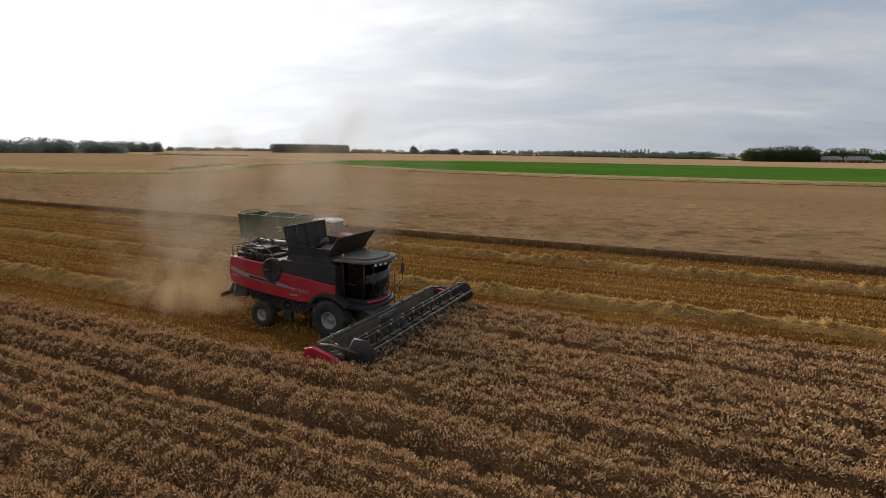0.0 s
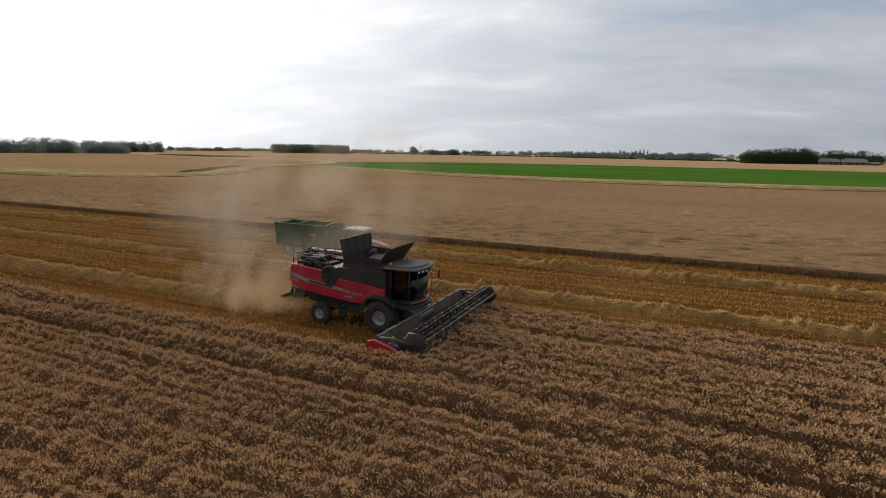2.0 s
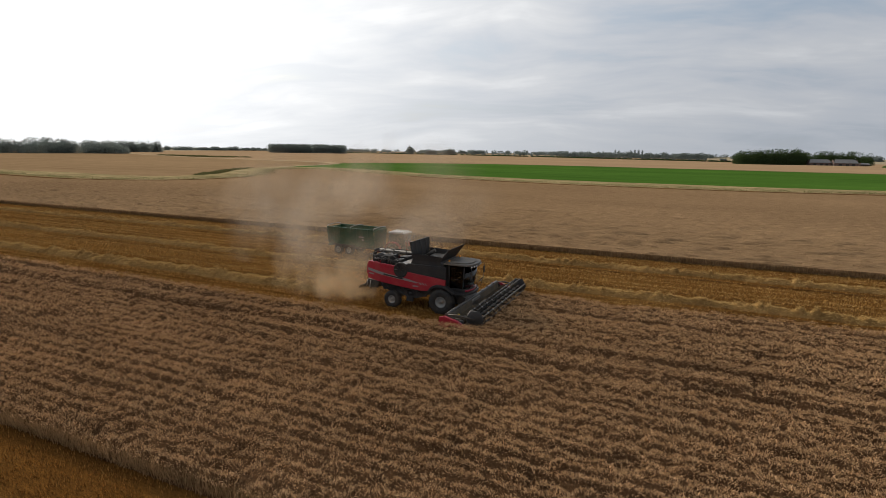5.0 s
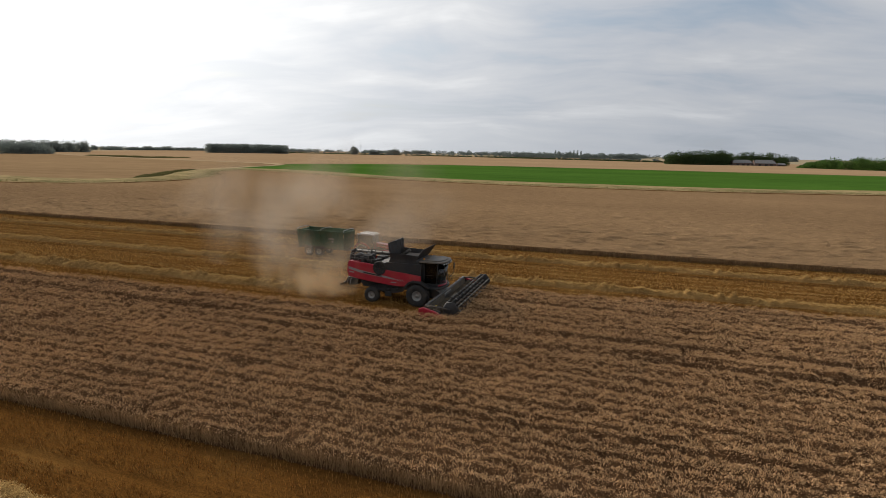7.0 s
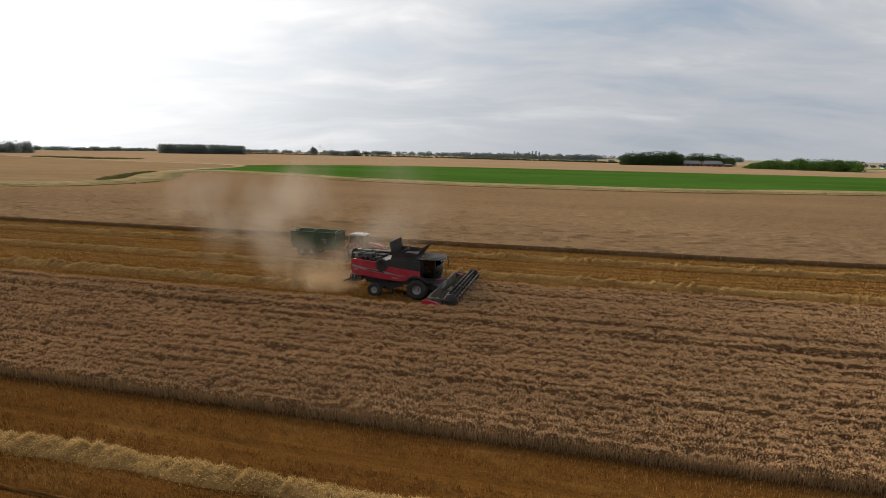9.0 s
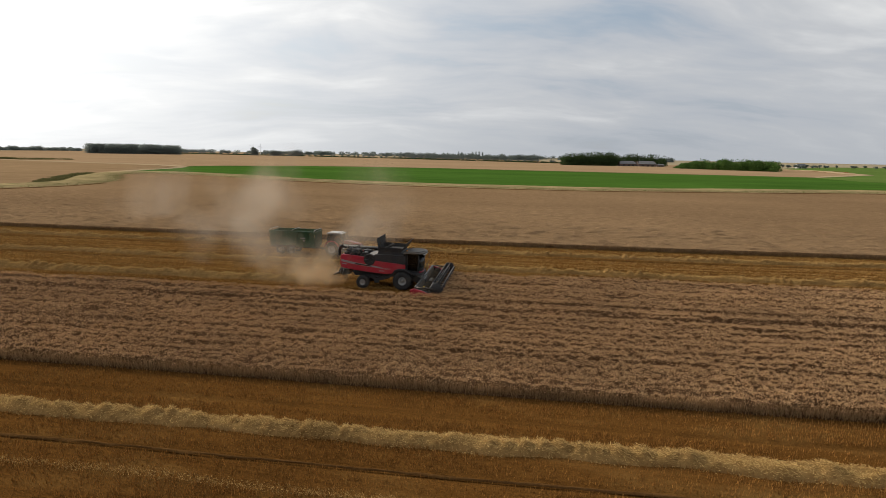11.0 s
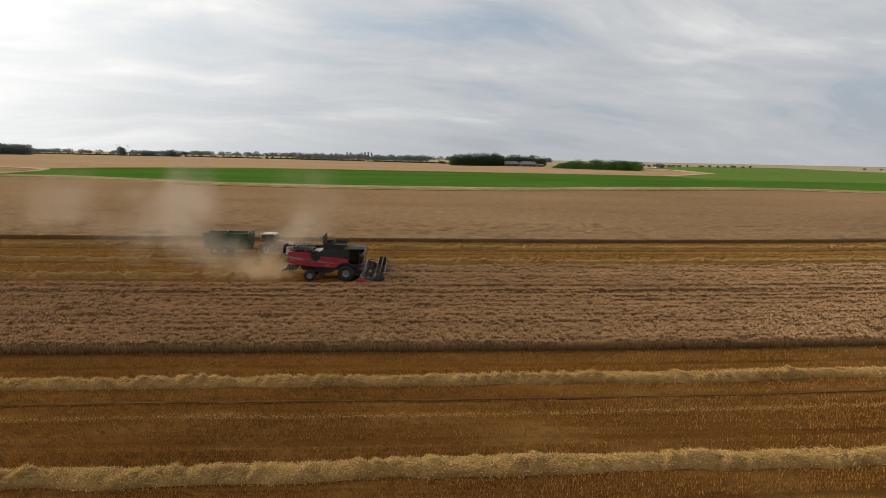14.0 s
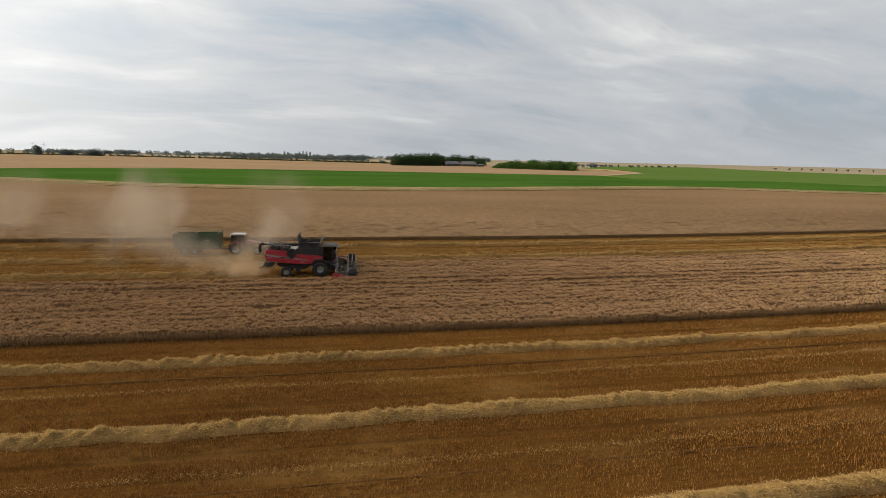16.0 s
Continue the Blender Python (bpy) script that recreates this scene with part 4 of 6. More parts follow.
SEAT = surface("dark_seat_cloth", ((0.03, 0.03, 0.035), (0.06, 0.06, 0.065)), 5.0, rough=0.9)
WIRE = surface("wire_mesh", ((0.10, 0.11, 0.10), (0.17, 0.18, 0.16)), 5.0, rough=0.6, metal=0.3)


def glass_material():
    m, n = material("tinted_cab_glass")
    see = n.add("ShaderNodeBsdfTransparent", inputs={"Color": (0.16, 0.185, 0.18, 1)})
    shine = n.add("ShaderNodeBsdfGlossy", inputs={"Color": (1, 1, 1, 1), "Roughness": 0.04})
    f = n.add("ShaderNodeFresnel", inputs={"IOR": 1.5})
    finish(n, n.add("ShaderNodeMixShader", inputs={0: n.math("MULTIPLY", f, 0.8), 1: see, 2: shine}))
    return m


GLASS = glass_material()


class Shape:
    """Collects boxes, prisms, tubes and turned forms in one bmesh."""

    def __init__(self):
        self.bm = bmesh.new()

    def box(self, x0, x1, y0, y1, z0, z1, bevel=0.02, m=None):
        mid = Matrix.Translation(((x0 + x1) / 2, (y0 + y1) / 2, (z0 + z1) / 2)) @ Matrix.Diagonal((x1 - x0, y1 - y0, z1 - z0, 1))
        r = bmesh.ops.create_cube(self.bm, size=1, matrix=(m or Matrix()) @ mid)
        if bevel:
            es = list({e for v in r["verts"] for e in v.link_edges})
            bmesh.ops.bevel(self.bm, geom=es, offset=bevel, segments=2, affect="EDGES", profile=0.6)
        return self

    def prism(self, outline, y0, y1, bevel=0.02):
        """An outline in x and z, pushed from y0 to y1."""
        a = [self.bm.verts.new((x, y0, z)) for x, z in outline]
        b = [self.bm.verts.new((x, y1, z)) for x, z in outline]
        n = len(outline)
        fs = [self.bm.faces.new(a), self.bm.faces.new(b[::-1])]
        fs += [self.bm.faces.new((a[i], b[i], b[(i + 1) % n], a[(i + 1) % n])) for i in range(n)]
        bmesh.ops.recalc_face_normals(self.bm, faces=fs)
        if bevel:
            es = list({e for f in fs[:2] for e in f.edges})
            bmesh.ops.bevel(self.bm, geom=es, offset=bevel, segments=2, affect="EDGES", profile=0.6)
        return self

    def sheet(self, corners, thick=0.03):
        """A flat plate with thickness through four corners."""
        p = [Vector(c) for c in corners]
        nrm = (p[1] - p[0]).cross(p[-1] - p[0]).normalized() * thick
        a = [self.bm.verts.new(c) for c in p]
        b = [self.bm.verts.new(c - nrm) for c in p]
        n = len(p)
        fs = [self.bm.faces.new(a), self.bm.faces.new(b[::-1])] + [self.bm.faces.new((a[i], b[i], b[(i + 1) % n], a[(i + 1) % n])) for i in range(n)]
        bmesh.ops.recalc_face_normals(self.bm, faces=fs)
        return self

    def tube(self, points, r, sides=8):
        """A round bar through the points."""
        p = [Vector(c) for c in points]
        rings = []
        for i, c in enumerate(p):
            d = ((p[min(i + 1, len(p) - 1)] - p[max(i - 1, 0)])).normalized()
            q = d.to_track_quat("Z", "Y").to_matrix()
            rings.append([self.bm.verts.new(c + q @ Vector((r * math.cos(2 * math.pi * k / sides), r * math.sin(2 * math.pi * k / sides), 0))) for k in range(sides)])
        for u, v in zip(rings, rings[1:]):
            for k in range(sides):
                self.bm.faces.new((u[k], u[(k + 1) % sides], v[(k + 1) % sides], v[k])).smooth = True
        self.bm.faces.new(rings[0][::-1])
        self.bm.faces.new(rings[-1])
        return self

    def turned(self, profile, centre, sides=32, closed=False):
        """A form turned round an axis along y: profile of (radius, y)."""
        rings = []
        for r, y in profile:
            rings.append([self.bm.verts.new((centre[0] + r * math.cos(2 * math.pi * k / sides), centre[1] + y, centre[2] + r * math.sin(2 * math.pi * k / sides))) for k in range(sides)])
        pairs = list(zip(rings, rings[1:])) + ([(rings[-1], rings[0])] if closed else [])
        fs = []
        for u, v in pairs:
            for k in range(sides):
                f = self.bm.faces.new((u[k], v[k], v[(k + 1) % sides], u[(k + 1) % sides]))
                f.smooth = True
                fs.append(f)
        bmesh.ops.recalc_face_normals(self.bm, faces=fs)
        return self

    def plan(self, outline, z0, z1, bevel=0.02):
        """An outline in x and y, raised from z0 to z1."""
        a = [self.bm.verts.new((x, y, z0)) for x, y in outline]
        b = [self.bm.verts.new((x, y, z1)) for x, y in outline]
        n = len(outline)
        fs = [self.bm.faces.new(a), self.bm.faces.new(b[::-1])]
        fs += [self.bm.faces.new((a[i], b[i], b[(i + 1) % n], a[(i + 1) % n])) for i in range(n)]
        bmesh.ops.recalc_face_normals(self.bm, faces=fs)
        if bevel:
            es = list({e for f in fs[:2] for e in f.edges})
            bmesh.ops.bevel(self.bm, geom=es, offset=bevel, segments=2, affect="EDGES", profile=0.6)
        return self

    def curved(self, low, high, thick=0.012):
        """A bowed pane between two curves of as many points, with thickness."""
        mid = Vector((0.4, 0, low[0][2]))
        rings = []
        for c in (low, high):
            for r in (0.0, thick):
                rings.append([self.bm.verts.new(Vector(p) - (Vector(p) - mid).normalized() * r) for p in c])
        a, b, c, d = rings
        fs = []
        for i in range(len(low) - 1):
            fs += [self.bm.faces.new(q) for q in ((a[i], a[i + 1], c[i + 1], c[i]), (b[i], d[i], d[i + 1], b[i + 1]), (a[i], b[i], b[i + 1], a[i + 1]), (c[i], c[i + 1], d[i + 1], d[i]))]
        fs += [self.bm.faces.new((a[0], c[0], d[0], b[0])), self.bm.faces.new((a[-1], b[-1], d[-1], c[-1]))]
        for f in fs:
            f.smooth = len(f.verts) == 4
        bmesh.ops.recalc_face_normals(self.bm, faces=fs)
        return self

    def under(self, name, mat, parent, label=""):
        return part(name, self.bm, mat, parent, label)


def wheel(parent, x, y, z, r, wide, rim, outward, lugs=18, label="", rim_mat=None):
    """A lugged tyre with its rim; outward is -1 or 1 along y."""
    hub = new("wheel")
    hub.parent = parent
    hub.matrix_basis = pose(x, y, z)
    if label:
        tagged(hub, label)
    w = wide / 2
    s = Shape().turned([(rim, -w * 0.8), (rim + 0.05, -w), (r * 0.86, -w), (r * 0.95, -w * 0.82), (r * 0.965, 0), (r * 0.95, w * 0.82), (r * 0.86, w), (rim + 0.05, w), (rim, w * 0.8)], (0, 0, 0), 40, True)
    for k in range(lugs * 2):
        side = 1 if k % 2 else -1
        a = 2 * math.pi * k / (lugs * 2)
        m = Matrix.Rotation(a, 4, "Y") @ Matrix.Translation((r * 0.97, side * w * 0.46, 0)) @ Matrix.Rotation(side * 0.75, 4, "X")
        s.box(-r * 0.035, r * 0.03, -w * 0.58, w * 0.58, -r * 0.035, r * 0.035, 0, m)
    s.under("tyre", RUBBER, hub)
    o = outward
    s = Shape().turned([(rim + 0.015, o * w * 0.86), (rim - 0.02, o * w * 0.9), (rim - 0.05, o * w * 0.5), (rim * 0.62, o * w * 0.25), (rim * 0.34, o * w * 0.3), (rim * 0.32, o * w * 0.62), (0.02, o * w * 0.66)], (0, 0, 0), 32)
    for k in range(8):
        a = k * math.pi / 4
        s.turned([(0.028, 0), (0.028, o * 0.05), (0.002, o * 0.05)], (rim * 0.47 * math.cos(a), o * w * 0.27, rim * 0.47 * math.sin(a)), 6)
    s.under("rim", rim_mat or RIM, hub, "pale grey dished rim")
    return hub


def taper(s):
    """Draws the rear of the body in towards its middle."""
    for x in (-4.7, -4.95, -5.2, -5.45, -5.7):
        bm = s.bm
        bmesh.ops.bisect_plane(bm, geom=bm.verts[:] + bm.edges[:] + bm.faces[:], plane_co=(x, 0, 0), plane_no=(1, 0, 0))
    for v in s.bm.verts:
        back = max(0.0, -4.7 - v.co.x)
        v.co.y *= 1 - 0.16 * back ** 1.4
    return s


def combine_harvester():
    """Heading +x, its right side towards -y; the origin lies under the front axle."""
    top = new("combine_harvester")
    # side panels with the slanting lower edge and the wheel arch
    red = [(-6.0, 1.86), (-6.06, 2.2), (-5.95, 3.10), (-5.4, 3.13), (-4.6, 3.10), (-3.7, 3.02), (-2.7, 2.70), (0.25, 2.40), (0.25, 1.98), (-0.35, 2.02), (-0.72, 1.86), (-0.98, 1.50), (-1.6, 1.46), (-3.2, 1.58), (-4.9, 1.76)]
    for side in (-1, 1):
        taper(Shape().prism(red, side * 1.40, side * 1.52, 0.03)).under("side_panel", RED, top, "red curved side panel dulled by dust")
        upper = [(-2.75, 2.66), (-3.0, 3.0), (-2.6, 3.28), (0.28, 3.28), (0.28, 2.44)]
        Shape().prism(upper, side * 1.36, side * 1.50, 0.03).under("upper_panel", BLACK, top, "black upper side panel")
        stripe = [(-5.98, 2.64), (-5.97, 2.44), (-5.4, 2.37), (-4.8, 2.29), (-4.2, 2.21), (-1.9, 1.96), (-1.75, 2.0), (-2.5, 2.17), (-4.2, 2.40), (-4.8, 2.49), (-5.4, 2.57)]
        taper(Shape().prism(stripe, side * 1.515, side * 1.528, 0.0)).under("stripe", SILVER, top, "silver swoosh stripe")
        for k, (a, b) in enumerate(((-1.62, 0.14), (-1.38, 0.10), (-1.18, 0.08))):
            Shape().prism([(a, 1.90), (a + b, 1.87), (a + b - 0.12, 2.02), (a - 0.12, 2.04)], side * 1.515, side * 1.528, 0.0).under("stripe_mark", SILVER, top)
        Shape().prism([(-4.5, 2.27), (-3.0, 2.11), (-2.9, 2.16), (-3.0, 2.20), (-4.5, 2.39)], side * 1.527, side * 1.536, 0.0).under("name_bar", BLACK, top, "dark bar of lettering")
        taper(Shape().box(-5.9, -5.4, side * 1.52 - 0.006, side * 1.52 + 0.006, 2.18, 2.28, 0)).under("model_bar", SILVER, top, "pale bar of lettering")
        Shape().box(-2.2, -1.75, side * 1.52 - 0.006, side * 1.52 + 0.006, 1.70, 1.78, 0).under("model_bar", SILVER, top, "pale bar of lettering")
        # rotary screen standing proud of the side
        s = Shape().turned([(0.02, side * 0.06), (0.42, side * 0.06), (0.44, side * 0.08), (0.51, side * 0.08), (0.54, side * 0.04), (0.54, -side * 0.12)], (-3.15, side * 1.50, 2.76), 36)
        screen = s.under("rotary_screen", RUBBER, top, "round black dusty radiator screen")
        s = Shape()
        for k in range(6):
            a = k * math.pi / 3 + 0.3
            s.tube([(-3.15 + 0.08 * math.cos(a), side * 1.58, 2.76 + 0.08 * math.sin(a)), (-3.15 + 0.46 * math.cos(a), side * 1.575, 2.76 + 0.46 * math.sin(a))], 0.014, 6)
        s.tube([(-3.62, side * 1.60, 2.76), (-3.15, side * 1.62, 2.76)], 0.03, 6)
        s.under("screen_arm", BLACK, screen)
        # lower dark skirt and guards between the wheels
        Shape().prism([(-4.9, 1.60), (-1.2, 1.52), (-1.25, 1.05), (-2.0, 0.82), (-3.0, 0.95), (-4.6, 1.25)], side * 1.10, side * 1.36, 0.03).under("drive_guard", BLACK, top, "dark steel drive guards")
        for cx, cz, r in ((-1.75, 1.22, 0.24), (-2.45, 1.12, 0.32), (-3.15, 1.30, 0.20), (-4.2, 1.42, 0.22)):
            Shape().turned([(0.02, side * 0.06), (r * 0.3, side * 0.06), (r * 0.35, side * 0.02), (r * 0.85, side * 0.02), (r * 0.9, side * 0.06), (r, side * 0.06), (r, -side * 0.06)], (cx, side * 1.34, cz), 24).under("pulley", BLACK, top)
        s = Shape()
        s.box(-2.75, -2.25, side * 1.3 - 0.1, side * 1.3 + 0.1, 0.55, 0.95, 0.03)
        s.under("tool_box", BLACK, top)
    # body core, roof deck and rear hood
    Shape().prism([(-4.7, 1.75), (-4.7, 2.80), (-2.6, 2.80), (-2.6, 3.22), (0.2, 3.22), (0.2, 1.55), (-0.6, 1.2), (-4.6, 1.2)], -1.36, 1.36, 0.03).under("body", BLACK, top)
    Shape().prism([(-5.9, 1.88), (-6.12, 2.2), (-6.06, 2.92), (-5.92, 3.08), (-5.2, 3.10), (-5.2, 1.88)], -1.16, 1.16, 0.04).under("rear_hood", RED, top, "red rear hood")
    Shape().box(-5.6, -4.6, -1.08, 1.08, 1.8, 2.98, 0.02).under("rear_body", BLACK, top)
    # engine deck with machinery, plates and rails
    s = Shape()
    for x0, x1, y0, y1, z1 in ((-5.75, -5.25, -0.95, -0.25, 3.12), (-5.05, -4.35, -0.75, 0.45, 3.34), (-5.6, -5.1, 0.15, 0.95, 3.10), (-4.1, -3.6, -0.9, 0.1, 3.10), (-4.2, -3.5, 0.3, 1.1, 3.16), (-4.95, -4.65, -1.12, -0.85, 3.2)):
        s.box(x0, x1, y0, y1, 2.86, z1 + 0.16, 0.05)
    s.turned([(0.02, -0.45), (0.2, -0.45), (0.2, 0.45), (0.02, 0.45)], (-5.35, -0.45, 3.42), 20)
    s.under("engine", BLACK, top, "dark engine with its filters on the deck")
    Shape().tube([(-4.6, 0.2, 3.4), (-4.6, 0.2, 3.75), (-4.75, 0.2, 3.85)], 0.07).under("exhaust", STEEL, top)
    Shape().tube([(-5.6, -0.9, 3.2), (-4.9, -1.0, 3.45), (-4.3, -1.0, 3.3), (-3.9, -1.1, 2.9)], 0.05).under("air_pipe", BLACK, top)
    Shape().tube([(-5.7, -0.5, 3.25), (-5.2, -0.4, 3.56), (-4.4, -0.6, 3.58), (-3.6, -0.8, 3.25)], 0.03).under("coolant_pipe", WORN, top)
    for k in range(5):
        x = -5.55 + 0.38 * k
        Shape().tube([(x, -1.18, 2.98), (x + 0.05, -1.10, 3.25 + 0.06 * (k % 3)), (x + 0.22, -0.95, 3.30), (x + 0.3, -0.8, 3.05)], 0.022, 6).under("hose", WORN if k % 2 else STEEL, top)
    for x0, x1, y0, y1 in ((-3.45, -2.65, -1.25, -0.45), (-3.45, -2.65, -0.4, 0.45), (-3.45, -2.65, 0.5, 1.25)):
        Shape().box(x0, x1, y0, y1, 3.06, 3.14, 0.02).under("deck_plate", PALE_PANEL, top, "pale dusty metal deck plate")
    Shape().box(-3.5, -2.62, -1.3, 1.3, 2.8, 3.06, 0.03).under("deck_step", BLACK, top)
    for side in (-1, 1):
        s = Shape()
        for x, y in ((-5.85, 1.13), (-5.4, 1.27), (-4.8, 1.33), (-4.2, 1.33)):
            s.tube([(x, side * y, 3.0), (x, side * y, 3.62)], 0.024, 6)
        s.tube([(-5.85, side * 1.13, 3.62), (-5.4, side * 1.27, 3.62), (-4.8, side * 1.33, 3.62), (-4.2, side * 1.33, 3.62), (-4.0, side * 1.33, 2.98)], 0.026, 6)
        s.tube([(-5.85, side * 1.13, 3.34), (-5.4, side * 1.27, 3.34), (-4.8, side * 1.33, 3.34), (-4.15, side * 1.33, 3.34)], 0.018, 6)
        s.under("guard_rail", STEEL, top, "tubular guard rail")
    s = Shape()
    for y in (-1.33, -0.5, 0.5, 1.33):
        s.tube([(-5.85, y * 0.85, 3.05), (-5.85, y * 0.85, 3.62)], 0.024, 6)
    s.tube([(-5.85, -1.13, 3.62), (-5.85, 1.13, 3.62)], 0.026, 6).tube([(-5.85, -1.13, 3.34), (-5.85, 1.13, 3.34)], 0.018, 6)
    s.under("guard_rail", STEEL, top, "tubular guard rail")
    s = Shape()
    s.tube([(-4.8, -0.3, 3.42), (-4.8, -0.3, 3.66), (-3.9, -0.3, 3.66), (-3.9, -0.3, 3.3)], 0.024, 6)
    s.under("lift_rail", STEEL, top)
    # grain tank with opened flaps
    Shape().prism([(-2.45, 3.24), (-2.3, 3.62), (-0.25, 3.62), (0.12, 3.24)], -1.36, 1.36, 0.02).under("tank_base", BLACK, top)
    flap_r = Shape().sheet([(-2.25, -1.36, 3.55), (-2.25, 1.36, 3.55), (-2.42, 1.50, 4.78), (-2.42, -1.50, 4.78)], 0.035).under("tank_flap", BLACK, top, "raised black rear tank flap with ribs")
    for y in (-1.42, -0.75, 0.0, 0.75, 1.42):
        Shape().tube([(-2.19, y * 0.95, 3.6), (-2.36, y, 4.76)], 0.022, 6).under("rib", STEEL, flap_r)
    Shape().tube([(-2.37, -1.48, 4.77), (-2.37, 1.48, 4.77)], 0.022, 6).under("top_rail", STEEL, flap_r)
    flap_f = Shape().sheet([(-0.20, 1.36, 3.58), (-0.20, -1.36, 3.58), (0.42, -1.50, 4.48), (0.42, 1.50, 4.48)], 0.035).under("tank_flap", BLACK, top, "raised black front tank flap")
    for y in (-1.42, 0.0, 1.42):
        Shape().tube([(-0.22, y * 0.95, 3.62), (0.40, y, 4.47)], 0.022, 6).under("rib", STEEL, flap_f)
    for side in (-1, 1):
        Shape().sheet([(-2.25, side * 1.36, 3.55), (-0.20, side * 1.36, 3.55), (0.02, side * 1.42, 3.92), (-2.30, side * 1.42, 4.0)], 0.03).under("side_flap", BLACK, top, "black tank side flap")
    s = Shape()
    s.sheet([(-2.2, -1.3, 3.63), (-0.3, -1.3, 3.63), (-0.3, 1.3, 3.63), (-2.2, 1.3, 3.63)], 0.01)
    s.under("tank_floor", STEEL, top, "dusty tank inside")
    s = Shape().tube([(-1.9, 0, 3.6), (-1.2, 0, 4.1)], 0.13, 12)
    s.under("filling_auger", STEEL, top)
    # unloading auger folded back on the far side, with its drooping spout
    s = Shape().tube([(-0.7, 1.5, 3.15), (-1.2, 1.66, 3.30), (-6.7, 1.60, 3.38)], 0.16, 16)
    s.under("unloading_auger", BLACK, top, "long black unloading tube folded back")
    s = Shape().tube([(-6.65, 1.60, 3.40), (-6.95, 1.59, 3.32), (-7.05, 1.58, 3.05), (-7.06, 1.57, 2.45)], 0.17, 14)
    s.under("spout", RUBBER, top, "black rubber spout")
    # cab
    cab = new("cab")
    cab.parent = top
    bow = [(1.22 + 0.62 * math.cos(a), 1.08 * math.sin(a) / math.sin(1.25)) for a in np.linspace(-1.25, 1.25, 11)]
    sill = [(x - 0.10, y * 0.90) for x, y in bow]
    Shape().plan([(0.28, -0.98)] + sill + [(0.28, 0.98)], 1.55, 1.78, 0.03).under("cab_floor", BLACK, cab)
    Shape().curved([(x, y, 1.80) for x, y in sill], [(x + 0.04, y * 0.98, 3.36) for x, y in bow]).under("windscreen", GLASS, cab, "wide bowed tinted windscreen")
    for side in (-1, 1):
        px, py = sill[-1][0], side * abs(sill[-1][1])
        qx, qy = bow[-1][0] + 0.04, side * abs(bow[-1][1]) * 0.98
        Shape().tube([(px, py, 1.75), (qx, qy, 3.38)], 0.040, 8).under("cab_post", BLACK, cab)
        Shape().tube([(0.34, side * 0.98, 1.7), (0.34, side * 1.04, 3.38)], 0.05, 8).under("cab_post", BLACK, cab)
        Shape().sheet([(0.36, side * 0.98, 1.80), (px, py, 1.80), (qx, qy, 3.36), (0.36, side * 1.04, 3.36)], 0.012).under("door_glass", GLASS, cab, "dark tinted door glass")
        Shape().tube([(0.42, side * 1.02, 2.42), (1.02, side * 1.03, 2.42)], 0.022, 6).under("door_handle", BLACK, cab)
    Shape().box(0.20, 0.30, -1.05, 1.05, 1.7, 3.4, 0.01).under("cab_wall", BLACK, cab)
    s = Shape().box(0.55, 1.0, -0.28, 0.28, 2.05, 2.2, 0.05).box(0.48, 0.62, -0.26, 0.26, 2.15, 2.85, 0.06)
    s.under("driver_seat", SEAT, cab)
    Shape().box(0.70, 1.15, -0.62, -0.42, 1.78, 2.35, 0.04).under("console", PALE_PANEL, cab, "pale control console")
    s = Shape().tube([(1.45, 0, 1.75), (1.32, 0, 2.35)], 0.05, 8).turned([(0.17, -0.02), (0.2, 0), (0.17, 0.02)], (1.28, 0, 2.4), 16)
    s.under("steering_column", BLACK, cab)
    eave = [(x + 0.22, y * 1.16) for x, y in bow]
    roof = Shape().plan([(0.02, -1.30)] + eave + [(0.02, 1.30)], 3.40, 3.52, 0.04).under("cab_roof", ROOF_GREY, cab, "dusty grey cab roof")
    Shape().plan([(0.10, -1.12)] + [(x - 0.02, y * 0.94) for x, y in bow] + [(0.10, 1.12)], 3.505, 3.60, 0.06).under("roof_crown", ROOF_GREY, roof)
    Shape().curved([(x - 0.03, y * 0.97, 3.26) for x, y in eave[2:-2]], [(x, y, 3.41) for x, y in eave[2:-2]], 0.03).under("visor", BLACK, roof, "black lamp visor under the roof edge")
    for k in (2, 3, 4, 6, 7, 8):
        x, y = eave[k]
        Shape().turned([(0.002, -0.02), (0.05, -0.02), (0.055, 0.03), (0.002, 0.02)], (0, 0, 0), 14).under("work_lamp", LAMP_GLASS, roof, "round work lamp").matrix_basis = pose(x, y * 0.985, 3.34, 0, 0, 90 + math.degrees(math.atan2(-y, x - 1.1) * -1) - 180)
    for y in (-0.95, 0.95):
        Shape().turned([(0.06, 0), (0.06, 0.12), (0.02, 0.14)], (0, 0, 0), 12).under("beacon", AMBER, roof, "amber beacon").matrix_basis = pose(0.3, y, 3.58, 90)
    for side in (-1, 1):
        s = Shape().tube([(1.72, side * 1.02, 3.38), (2.02, side * 1.26, 3.30), (2.02, side * 1.26, 2.30), (1.72, side * 1.04, 1.95)], 0.022, 6)
        s.box(2.0, 2.06, side * 1.26 - 0.11, side * 1.26 + 0.11, 2.62, 3.08, 0.02)
        s.under("mirror", BLACK, cab, "tall mirror on a bracket")
    step = [(x + 0.10, y * 1.24) for x, y in bow]
    Shape().plan([(0.0, -1.50)] + step + [(0.0, 1.50)], 1.42, 1.56, 0.03).under("platform", BLACK, cab, "black curved cab platform")
    Shape().curved([(x + 0.03, y * 1.04, 1.58) for x, y in sill[1:-1]], [(x + 0.05, y * 1.05, 1.72) for x, y in sill[1:-1]], 0.04).under("platform_edge", RED, cab, "red curved skirt below the windscreen")
    s = Shape()
